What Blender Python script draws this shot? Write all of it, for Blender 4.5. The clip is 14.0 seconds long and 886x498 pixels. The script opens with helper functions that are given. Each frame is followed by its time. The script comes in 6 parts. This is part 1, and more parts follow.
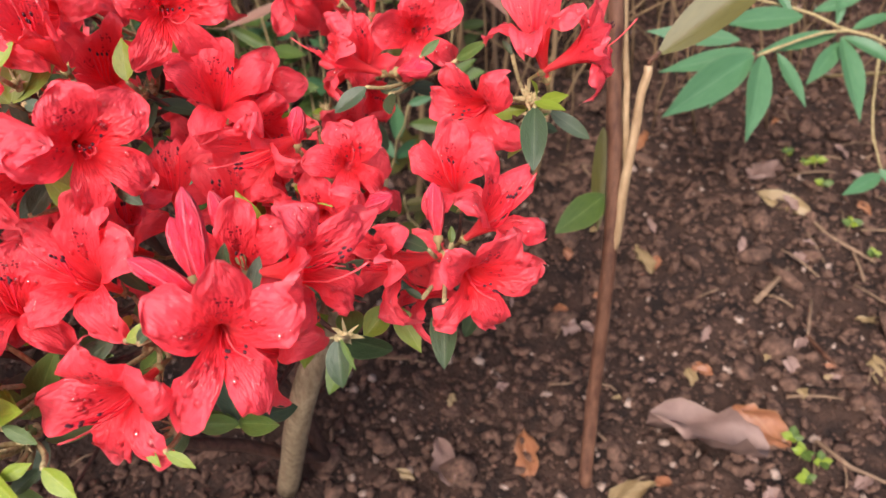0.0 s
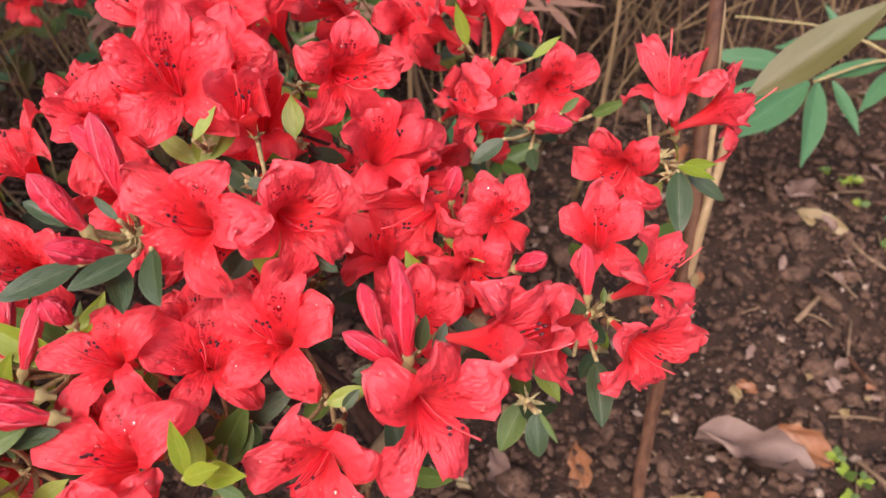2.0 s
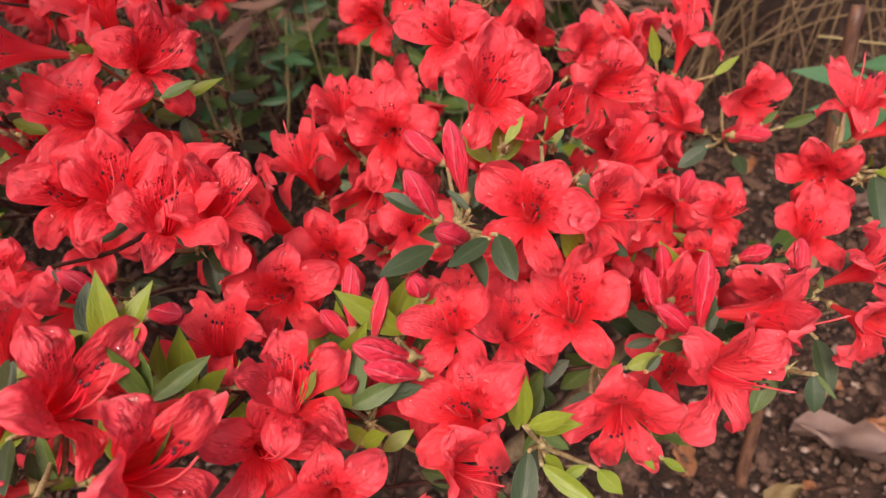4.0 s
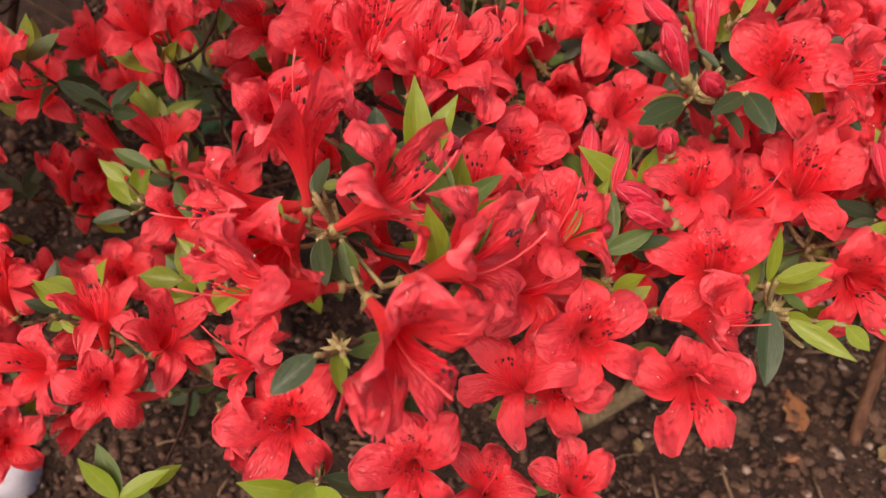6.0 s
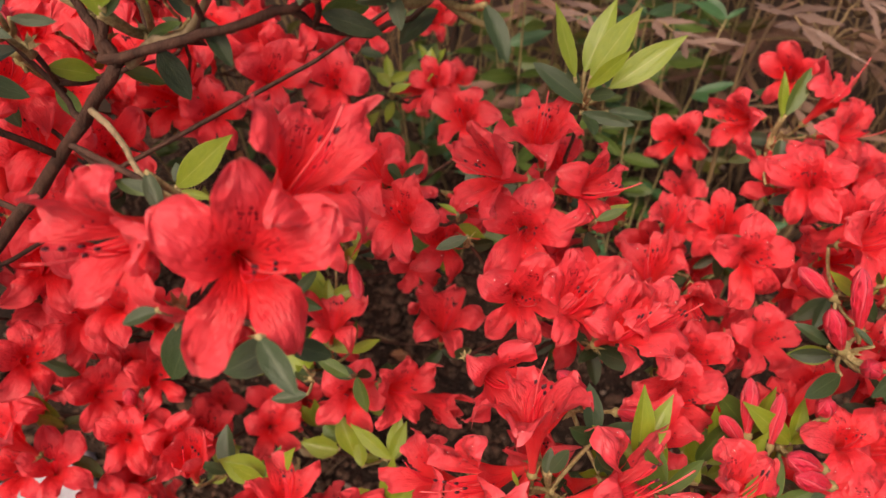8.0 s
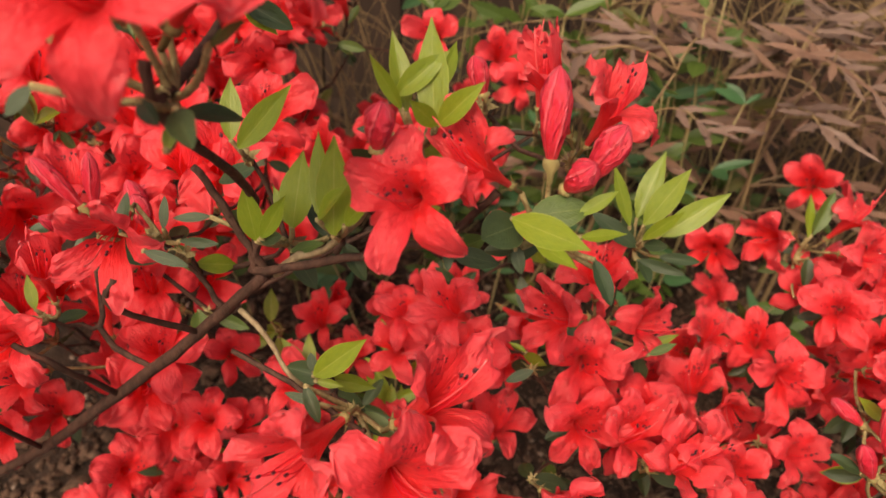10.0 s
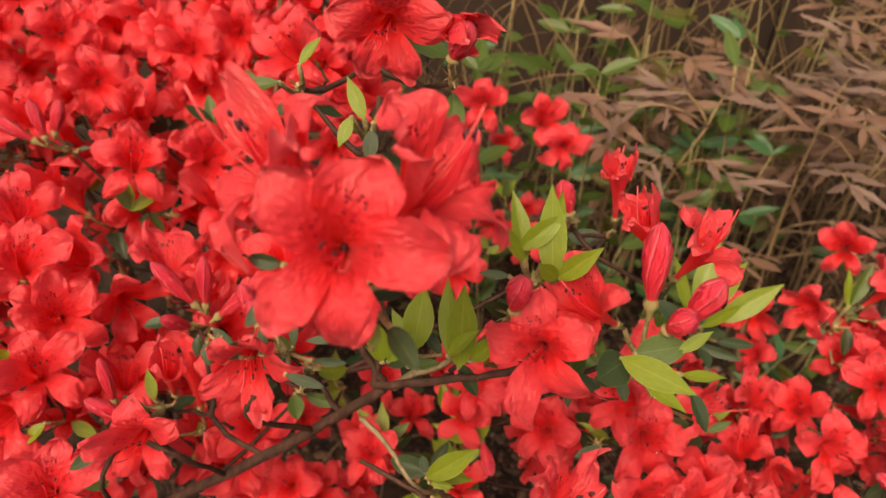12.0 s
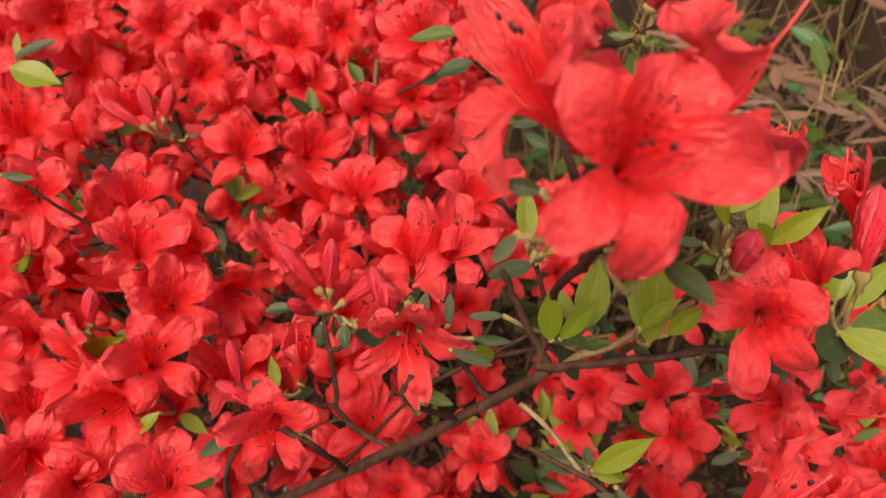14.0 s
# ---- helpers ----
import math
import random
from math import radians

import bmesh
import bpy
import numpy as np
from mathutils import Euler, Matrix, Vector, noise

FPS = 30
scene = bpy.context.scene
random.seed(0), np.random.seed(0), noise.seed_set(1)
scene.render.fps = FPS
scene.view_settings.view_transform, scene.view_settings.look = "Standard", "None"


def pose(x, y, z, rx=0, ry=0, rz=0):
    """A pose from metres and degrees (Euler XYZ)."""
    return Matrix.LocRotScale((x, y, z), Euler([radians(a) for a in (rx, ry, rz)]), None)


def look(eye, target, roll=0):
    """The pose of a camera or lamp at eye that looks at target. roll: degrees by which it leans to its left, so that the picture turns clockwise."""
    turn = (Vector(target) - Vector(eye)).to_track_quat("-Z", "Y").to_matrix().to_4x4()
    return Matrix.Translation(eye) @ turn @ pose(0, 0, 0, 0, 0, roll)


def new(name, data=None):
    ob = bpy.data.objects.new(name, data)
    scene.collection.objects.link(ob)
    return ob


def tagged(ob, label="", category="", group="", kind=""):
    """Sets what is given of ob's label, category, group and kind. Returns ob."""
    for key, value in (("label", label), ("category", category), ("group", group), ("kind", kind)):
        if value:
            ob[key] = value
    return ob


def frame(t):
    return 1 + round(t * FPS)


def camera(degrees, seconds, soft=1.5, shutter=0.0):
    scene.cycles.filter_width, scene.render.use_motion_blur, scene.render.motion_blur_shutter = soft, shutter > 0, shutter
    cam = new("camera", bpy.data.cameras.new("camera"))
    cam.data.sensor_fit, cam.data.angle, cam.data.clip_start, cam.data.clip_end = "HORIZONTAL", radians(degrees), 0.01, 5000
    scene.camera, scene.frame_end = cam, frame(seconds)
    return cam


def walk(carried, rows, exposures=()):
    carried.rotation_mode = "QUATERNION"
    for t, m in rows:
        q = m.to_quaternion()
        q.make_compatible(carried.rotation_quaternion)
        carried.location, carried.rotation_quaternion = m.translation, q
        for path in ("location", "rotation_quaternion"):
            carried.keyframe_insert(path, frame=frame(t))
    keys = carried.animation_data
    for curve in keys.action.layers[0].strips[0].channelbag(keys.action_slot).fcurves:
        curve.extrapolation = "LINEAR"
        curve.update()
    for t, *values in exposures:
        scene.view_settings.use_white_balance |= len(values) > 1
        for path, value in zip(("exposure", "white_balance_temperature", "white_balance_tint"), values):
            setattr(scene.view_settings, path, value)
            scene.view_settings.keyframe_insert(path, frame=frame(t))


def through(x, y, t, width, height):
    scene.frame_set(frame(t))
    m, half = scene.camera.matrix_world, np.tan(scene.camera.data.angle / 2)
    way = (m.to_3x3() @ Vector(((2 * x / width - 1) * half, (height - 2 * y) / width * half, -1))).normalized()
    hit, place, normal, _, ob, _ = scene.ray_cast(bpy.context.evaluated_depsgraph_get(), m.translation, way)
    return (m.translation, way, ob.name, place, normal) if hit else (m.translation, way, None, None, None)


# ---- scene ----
import collections

cam = camera(62.3, 14.0)
cam.data.dof.use_dof, cam.data.dof.focus_distance, cam.data.dof.aperture_fstop = True, 0.26, 17.0
PATH = [
    (0, (0.004, 0.002, 0.606), (-0.057, 1.51, -0.706), -2.6),
    (0.5, (-0.005, 0.027, 0.605), (-0.067, 1.529, -0.715), -2.2),
    (1, (-0.021, 0.034, 0.61), (-0.077, 1.522, -0.725), -1.5),
    (1.5, (-0.039, 0.027, 0.617), (-0.082, 1.502, -0.732), -0.8),
    (2, (-0.059, 0.012, 0.637), (-0.084, 1.484, -0.717), 0.1),
    (2.2, (-0.066, 0.009, 0.639), (-0.081, 1.48, -0.715), 0.4),
    (4.3, (-0.178, -0.032, 0.659), (-0.193, 1.468, -0.663), 1.0),
    (4.5, (-0.185, -0.035, 0.655), (-0.205, 1.469, -0.663), 1.0),
    (5, (-0.21, -0.046, 0.646), (-0.268, 1.457, -0.672), 0.7),
    (5.5, (-0.23, -0.058, 0.63), (-0.312, 1.441, -0.691), 0.8),
    (6, (-0.242, -0.071, 0.62), (-0.329, 1.426, -0.704), 1.2),
    (6.5, (-0.266, -0.083, 0.629), (-0.363, 1.416, -0.692), 1.7),
    (7, (-0.287, -0.079, 0.652), (-0.381, 1.426, -0.661), 2.9),
    (7.5, (-0.302, -0.07, 0.683), (-0.407, 1.459, -0.601), 3.6),
    (8, (-0.321, -0.056, 0.706), (-0.438, 1.502, -0.542), 4.1),
    (8.2, (-0.328, -0.056, 0.712), (-0.447, 1.508, -0.529), 4.4),
    (10.3, (-0.363, -0.054, 0.781), (-0.492, 1.532, -0.43), 4.0),
    (10.5, (-0.367, -0.051, 0.787), (-0.5, 1.536, -0.424), 3.9),
    (11, (-0.382, -0.054, 0.803), (-0.521, 1.535, -0.404), 3.6),
    (11.5, (-0.395, -0.06, 0.817), (-0.535, 1.539, -0.375), 3.6),
    (12, (-0.398, -0.058, 0.821), (-0.536, 1.535, -0.379), 3.9),
    (12.5, (-0.412, -0.052, 0.818), (-0.553, 1.533, -0.394), 4.1),
    (13, (-0.42, -0.057, 0.814), (-0.593, 1.545, -0.371), 3.5),
    (13.5, (-0.429, -0.056, 0.801), (-0.635, 1.577, -0.335), 3.0),
    (14, (-0.447, -0.063, 0.79), (-0.664, 1.571, -0.343), 3.1),
]
EXPOSURES = [(0, 1.44, 6350, 18), (2, 1.27, 6500, 20), (5, 0.83, 7300, 22), (7.5, 0.76, 7800, 21), (10.5, 0.82, 8600, 12), (12, 0.74, 8900, 12), (14, 0.74, 8700, 13)]
walk(cam, [(t, look(eye, target, roll)) for t, eye, target, roll in PATH], EXPOSURES)

# ---- light ----
SUN_ELEVATION, SUN_AZIMUTH = radians(52), radians(200)
world = bpy.data.worlds.new("sky")
scene.world = world
world.use_nodes = True
wn = world.node_tree.nodes
sky = wn.new("ShaderNodeTexSky")
sky.sky_type = "NISHITA"
sky.sun_disc = False
sky.sun_elevation, sky.sun_rotation = SUN_ELEVATION, SUN_AZIMUTH
sky.air_density, sky.dust_density, sky.ozone_density = 1.0, 5.0, 0.6
wn["Background"].inputs["Strength"].default_value = 0.104
world.node_tree.links.new(sky.outputs["Color"], wn["Background"].inputs["Color"])
sun_data = bpy.data.lights.new("sun", "SUN")
sun_data.energy, sun_data.angle, sun_data.color = 1.75, radians(30), (1.0, 0.96, 0.9)
sun = new("sun", sun_data)
sun.matrix_world = look((math.sin(SUN_AZIMUTH) * math.cos(SUN_ELEVATION) * 10, math.cos(SUN_AZIMUTH) * math.cos(SUN_ELEVATION) * 10,
                         math.sin(SUN_ELEVATION) * 10), (0, 0, 0))


# ---- materials ----
class Nodes:
    """Short hand for building one node material."""

    def __init__(self, name):
        self.mat = bpy.data.materials.new(name)
        self.mat.use_nodes = True
        self.tree = self.mat.node_tree
        self.bsdf = self.tree.nodes["Principled BSDF"]
        self.out = self.tree.nodes["Material Output"]

    def add(self, kind, **sets):
        node = self.tree.nodes.new("ShaderNode" + kind)
        for key, value in sets.items():
            node.inputs[key.replace("_", " ")].default_value = value
        return node

    def link(self, a, b):
        self.tree.links.new(a, b)

    def coords(self, which, scale=(1, 1, 1)):
        tex = self.tree.nodes.new("ShaderNodeTexCoord")
        mapping = self.add("Mapping", Scale=scale)
        self.link(tex.outputs[which], mapping.inputs["Vector"])
        return mapping.outputs["Vector"]

    def noise(self, vector, scale, detail=4.0, rough=0.55):
        node = self.add("TexNoise", Scale=scale, Detail=detail, Roughness=rough)
        self.link(vector, node.inputs["Vector"])
        return node.outputs["Fac"]

    def ramp(self, fac, stops):
        node = self.tree.nodes.new("ShaderNodeValToRGB")
        while len(node.color_ramp.elements) < len(stops):
            node.color_ramp.elements.new(0.5)
        for e, (at, colour) in zip(node.color_ramp.elements, stops):
            e.position, e.color = at, (*colour, 1)
        self.link(fac, node.inputs["Fac"])
        return node.outputs["Color"]

    def math(self, op, a, b=None, c=None):
        node = self.tree.nodes.new("ShaderNodeMath")
        node.operation = op
        for slot, v in zip(node.inputs, (a, b, c)):
            if v is None:
                continue
            if isinstance(v, (int, float)):
                slot.default_value = v
            else:
                self.link(v, slot)
        return node.outputs[0]

    def mix(self, fac, a, b, how="MIX"):
        node = self.tree.nodes.new("ShaderNodeMix")
        node.data_type, node.blend_type = "RGBA", how
        for slot, v in ((node.inputs[0], fac), (node.inputs[6], a), (node.inputs[7], b)):
            if isinstance(v, (int, float)):
                slot.default_value = v
            elif isinstance(v, tuple):
                slot.default_value = (*v, 1)
            else:
                self.link(v, slot)
        return node.outputs[2]

    def random(self):
        return self.tree.nodes.new("ShaderNodeObjectInfo").outputs["Random"]

    def island(self):
        return self.tree.nodes.new("ShaderNodeNewGeometry").outputs["Random Per Island"]

    def split(self, vector):
        node = self.tree.nodes.new("ShaderNodeSeparateXYZ")
        self.link(vector, node.inputs[0])
        return node.outputs

    def finish(self, colour, rough=0.5, bump=None, strength=0.3, distance=0.001, specular=0.5, through=0.0, through_colour=None):
        if isinstance(colour, tuple):
            self.bsdf.inputs["Base Color"].default_value = (*colour, 1)
        else:
            self.link(colour, self.bsdf.inputs["Base Color"])
        if isinstance(rough, (int, float)):
            self.bsdf.inputs["Roughness"].default_value = rough
        else:
            self.link(rough, self.bsdf.inputs["Roughness"])
        self.bsdf.inputs["Specular IOR Level"].default_value = specular
        if bump is not None:
            node = self.add("Bump", Strength=strength, Distance=distance)
            self.link(bump, node.inputs["Height"])
            self.link(node.outputs["Normal"], self.bsdf.inputs["Normal"])
        if through:
            thin = self.tree.nodes.new("ShaderNodeBsdfTranslucent")
            if through_colour is None:
                self.link(colour, thin.inputs["Color"])
            else:
                thin.inputs["Color"].default_value = (*through_colour, 1)
            blend = self.add("MixShader", Fac=through)
            self.link(self.bsdf.outputs[0], blend.inputs[1])
            self.link(thin.outputs[0], blend.inputs[2])
            self.link(blend.outputs[0], self.out.inputs["Surface"])
        return self.mat


def petal_material(name, spots):
    n = Nodes(name)
    u, v, _ = n.split(n.coords("UV"))
    streak = n.noise(n.coords("UV", (2.2, 12, 1)), 1.6, 4)
    cloth = n.noise(n.coords("UV", (5, 6, 1)), 2.2, 4)
    wrinkle = n.noise(n.coords("UV", (2.6, 3.4, 1)), 1.7, 2, 0.5)
    crinkle = n.add("TexVoronoi", Scale=1.0, Randomness=1.0)
    crinkle.feature = "SMOOTH_F1"
    warp = n.add("VectorMath")
    n.link(n.coords("UV", (17, 13, 1)), warp.inputs[0])
    n.link(cloth, warp.inputs[1])
    n.link(warp.outputs[0], crinkle.inputs["Vector"])
    fine = n.math("ADD", n.math("MULTIPLY", crinkle.outputs["Distance"], 0.70), n.math("MULTIPLY", n.noise(n.coords("UV", (16, 30, 1)), 2.0, 3), 0.16))
    colour = n.ramp(u, [(0.0, (0.88, 0.090, 0.080)), (0.30, (0.89, 0.038, 0.040)), (0.46, (0.86, 0.022, 0.028)), (0.60, (0.88, 0.036, 0.048)),
                        (0.80, (0.90, 0.072, 0.094)), (0.97, (0.91, 0.105, 0.130)), (1.0, (0.93, 0.20, 0.22))])
    colour = n.mix(n.math("MULTIPLY", streak, 0.12), colour, (0.76, 0.014, 0.024))
    colour = n.mix(n.math("MULTIPLY", n.random(), 0.36), colour, (0.90, 0.090, 0.130))
    colour = n.mix(n.math("MULTIPLY", wrinkle, 0.10), colour, (0.76, 0.018, 0.028))
    if spots:
        cells = n.add("TexVoronoi", Scale=1.0, Randomness=0.9)
        n.link(n.coords("UV", (30, 12, 1)), cells.inputs["Vector"])
        dot = n.math("LESS_THAN", cells.outputs["Distance"], 0.34)
        side = n.math("ABSOLUTE", n.math("SUBTRACT", v, 0.5))
        inside = n.math("LESS_THAN", side, 0.25 if spots == 1 else 0.16)
        band = n.math("MULTIPLY", n.math("GREATER_THAN", u, 0.44), n.math("LESS_THAN", u, 0.74 if spots == 1 else 0.60))
        keep = n.math("GREATER_THAN", n.split(cells.outputs["Color"])[0], 0.34)
        mask = n.math("MULTIPLY", n.math("MULTIPLY", dot, inside), n.math("MULTIPLY", band, keep))
        glow = n.math("MULTIPLY", n.math("SUBTRACT", 1.0, n.math("MULTIPLY", side, 4.0)), band)
        colour = n.mix(n.math("MULTIPLY", n.math("MAXIMUM", glow, 0.0), 0.30), colour, (0.62, 0.006, 0.022))
        colour = n.mix(n.math("MULTIPLY", mask, 0.9), colour, (0.20, 0.002, 0.014))
    relief = n.math("ADD", n.math("MULTIPLY", streak, 0.28), n.math("ADD", n.math("MULTIPLY", cloth, 0.30), n.math("MULTIPLY", wrinkle, 0.45)))
    n.bsdf.inputs["Sheen Weight"].default_value, n.bsdf.inputs["Sheen Roughness"].default_value = 0.04, 0.4
    return n.finish(colour, n.math("MULTIPLY_ADD", cloth, 0.30, 0.20), n.math("ADD", relief, fine), 0.50, 0.0034, 0.48, 0.46)


PETAL = petal_material("petal_red", 0)
PETAL_BLOTCH = petal_material("petal_red_blotched", 1)
PETAL_SIDE = petal_material("petal_red_flecked", 2)


def bud_material():
    n = Nodes("bud_red")
    u, v, _ = n.split(n.coords("UV"))
    streak = n.noise(n.coords("UV", (1, 20, 1)), 1.0, 3)
    colour = n.ramp(u, [(0.0, (0.72, 0.06, 0.06)), (0.25, (0.68, 0.018, 0.032)), (0.8, (0.62, 0.014, 0.040)), (1.0, (0.66, 0.04, 0.08))])
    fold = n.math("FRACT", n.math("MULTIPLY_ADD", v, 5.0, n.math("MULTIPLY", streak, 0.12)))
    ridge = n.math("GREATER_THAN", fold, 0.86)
    crease_shade = n.math("LESS_THAN", fold, 0.10)
    colour = n.mix(n.math("MULTIPLY", streak, 0.4), colour, (0.80, 0.05, 0.085))
    crumple = n.noise(n.coords("UV", (5, 16, 1)), 1.6, 4, 0.6)
    colour = n.mix(n.ramp(crumple, [(0.45, (0, 0, 0)), (0.75, (0.7, 0.7, 0.7))]), colour, (0.80, 0.055, 0.13))
    # Fold ridges painted paler for petal edges and sheen, furrows painted darker as shade.
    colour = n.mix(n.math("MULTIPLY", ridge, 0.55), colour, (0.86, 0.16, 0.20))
    colour = n.mix(n.math("MULTIPLY", crease_shade, 0.6), colour, (0.34, 0.006, 0.02))
    return n.finish(colour, 0.32, n.math("ADD", crumple, n.math("MULTIPLY", streak, 0.3)), 0.7, 0.003, 0.55, 0.15)


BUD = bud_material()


def leaf_material(name, dark, light, edge, gloss, through):
    n = Nodes(name)
    u, v, _ = n.split(n.coords("UV"))
    side = n.math("ABSOLUTE", n.math("SUBTRACT", v, 0.5))
    cloud = n.noise(n.coords("UV", (3, 3, 1)), 2.5, 4)
    veins = n.add("TexWave", Scale=5.0, Distortion=1.2, Detail=1.0)
    lean = n.tree.nodes.new("ShaderNodeCombineXYZ")
    n.link(n.math("SUBTRACT", u, n.math("MULTIPLY", side, 0.55)), lean.inputs[0])
    n.link(lean.outputs[0], veins.inputs["Vector"])
    dark, light, edge = (tuple(0.8 * c for c in tone) for tone in (dark, light, edge))
    colour = n.mix(cloud, dark, light)
    colour = n.mix(n.math("MULTIPLY", n.math("GREATER_THAN", veins.outputs["Fac"], 0.86), 0.06), colour, light)
    rib = n.math("LESS_THAN", side, 0.022)
    colour = n.mix(n.math("MULTIPLY", rib, 0.5), colour, edge)
    colour = n.mix(n.math("MULTIPLY", n.math("GREATER_THAN", side, 0.47), 0.5), colour, edge)
    colour = n.mix(n.math("MULTIPLY", n.random(), 0.35), colour, dark)
    relief = n.math("ADD", n.math("MULTIPLY", veins.outputs["Fac"], 0.07), cloud)
    return n.finish(colour, gloss, relief, 0.35, 0.001, 0.5, through)


LEAF_OLD = leaf_material("leaf_dark", (0.020, 0.044, 0.014), (0.050, 0.082, 0.028), (0.11, 0.14, 0.06), 0.48, 0.12)
LEAF_MID = leaf_material("leaf_green", (0.055, 0.110, 0.020), (0.120, 0.185, 0.030), (0.20, 0.26, 0.07), 0.48, 0.25)
LEAF_YOUNG = leaf_material("leaf_yellow_green", (0.17, 0.27, 0.022), (0.33, 0.41, 0.04), (0.42, 0.47, 0.11), 0.40, 0.32)
LEAF_BLUE = leaf_material("leaf_bluish_green", (0.05, 0.155, 0.06), (0.10, 0.24, 0.10), (0.16, 0.28, 0.14), 0.45, 0.25)
LEAF_DRY = leaf_material("leaf_reddish_tan", (0.18, 0.088, 0.060), (0.38, 0.215, 0.150), (0.40, 0.28, 0.19), 0.6, 0.2)
LEAF_DEAD = leaf_material("leaf_dead", (0.16, 0.09, 0.068), (0.31, 0.205, 0.165), (0.22, 0.14, 0.10), 0.65, 0.1)
LEAF_RUST = leaf_material("leaf_rust", (0.22, 0.07, 0.03), (0.42, 0.19, 0.08), (0.40, 0.22, 0.10), 0.5, 0.15)
LEAF_STRAW = leaf_material("leaf_straw", (0.20, 0.13, 0.055), (0.36, 0.26, 0.12), (0.36, 0.28, 0.15), 0.55, 0.15)
LEAF_OLIVE = leaf_material("leaf_olive", (0.085, 0.080, 0.014), (0.155, 0.135, 0.025), (0.14, 0.10, 0.03), 0.5, 0.25)


def rough_material(name, dark, light, scale, rough=0.8, strength=0.5, distance=0.001, stretch=(1, 1, 1), per_island=0.0):
    n = Nodes(name)
    where = n.coords("Object", stretch)
    big = n.noise(where, scale, 6, 0.65)
    fine = n.noise(where, scale * 6, 3)
    colour = n.mix(n.ramp(big, [(0.35, (0, 0, 0)), (0.65, (1, 1, 1))]), dark, light)
    colour = n.mix(n.math("MULTIPLY", fine, 0.35), colour, dark)
    if per_island:
        colour = n.mix(n.math("MULTIPLY", n.island(), per_island), colour, light)
        colour = n.mix(n.math("MULTIPLY", n.random(), per_island * 0.5), colour, dark)
    return n.finish(colour, rough, n.math("ADD", big, n.math("MULTIPLY", fine, 0.6)), strength, distance, 0.3)


BARK = rough_material("bark", (0.034, 0.015, 0.010), (0.105, 0.050, 0.034), 260, 0.75, 0.8, 0.0015, (1, 1, 0.4))
BARK_PALE = rough_material("bark_pale", (0.16, 0.11, 0.06), (0.36, 0.28, 0.17), 220, 0.7, 0.6, 0.001, (1, 1, 0.4))
CANE = rough_material("cane", (0.045, 0.018, 0.012), (0.17, 0.085, 0.050), 120, 0.45, 0.4, 0.001, (1, 1, 0.25))
CANE_TAN = rough_material("cane_tan", (0.22, 0.14, 0.07), (0.42, 0.30, 0.17), 120, 0.5, 0.4, 0.001, (1, 1, 0.25))
STALK = rough_material("stalk_downy", (0.20, 0.14, 0.06), (0.42, 0.36, 0.18), 500, 0.8, 0.6, 0.0008)
SEPAL = rough_material("sepal_downy", (0.20, 0.16, 0.06), (0.42, 0.34, 0.15), 500, 0.8, 0.5, 0.0008)
SCALE = rough_material("scale_downy", (0.24, 0.19, 0.08), (0.46, 0.38, 0.20), 600, 0.85, 0.4, 0.0006)
# Darker than the clods: shade in the gaps between them is put into this colour.
SOIL = rough_material("soil", (0.009, 0.0045, 0.0028), (0.052, 0.027, 0.017), 45, 0.95, 1.0, 0.006)
CLOD = rough_material("clods", (0.016, 0.0075, 0.005), (0.205, 0.115, 0.076), 170, 0.95, 1.0, 0.003, per_island=0.35)
GRIT = rough_material("grit", (0.11, 0.07, 0.05), (0.36, 0.27, 0.21), 200, 0.55, 0.4, 0.001, per_island=0.6)
DRY_STALK = rough_material("dry_stalk", (0.10, 0.062, 0.034), (0.30, 0.20, 0.10), 90, 0.7, 0.4, 0.001, (1, 1, 0.3), per_island=0.5)
STRAW = rough_material("straw", (0.10, 0.06, 0.036), (0.22, 0.145, 0.085), 90, 0.7, 0.4, 0.001, (1, 1, 0.3), per_island=0.5)
BOARD = rough_material("board", (0.018, 0.010, 0.007), (0.055, 0.032, 0.022), 26, 0.8, 0.7, 0.003, (1, 1, 0.06), per_island=0.3)
PALE_STONE = rough_material("pale_stone", (0.32, 0.32, 0.37), (0.46, 0.46, 0.51), 60, 0.7, 0.4, 0.001)
FILAMENT = Nodes("filament").finish((0.72, 0.02, 0.04), 0.4, through=0.0)
ANTHER = Nodes("anther").finish((0.05, 0.006, 0.012), 0.5)
STYLE = Nodes("style").finish((0.78, 0.09, 0.10), 0.4)
STIGMA = Nodes("stigma").finish((0.45, 0.03, 0.03), 0.35)


def water_material():
    n = Nodes("water")
    clear = n.tree.nodes.new("ShaderNodeBsdfTransparent")
    clear.inputs["Color"].default_value = (0.97, 0.95, 0.95, 1)
    n.bsdf.inputs["Base Color"].default_value = (1, 1, 1, 1)
    n.bsdf.inputs["Metallic"].default_value = 1.0
    n.bsdf.inputs["Roughness"].default_value = 0.06
    blend = n.tree.nodes.new("ShaderNodeMixShader")
    n.link(n.add("Fresnel", IOR=1.45).outputs[0], blend.inputs[0])
    n.link(clear.outputs[0], blend.inputs[1])
    n.link(n.bsdf.outputs[0], blend.inputs[2])
    n.link(blend.outputs[0], n.out.inputs["Surface"])
    return n.mat


WATER = water_material()


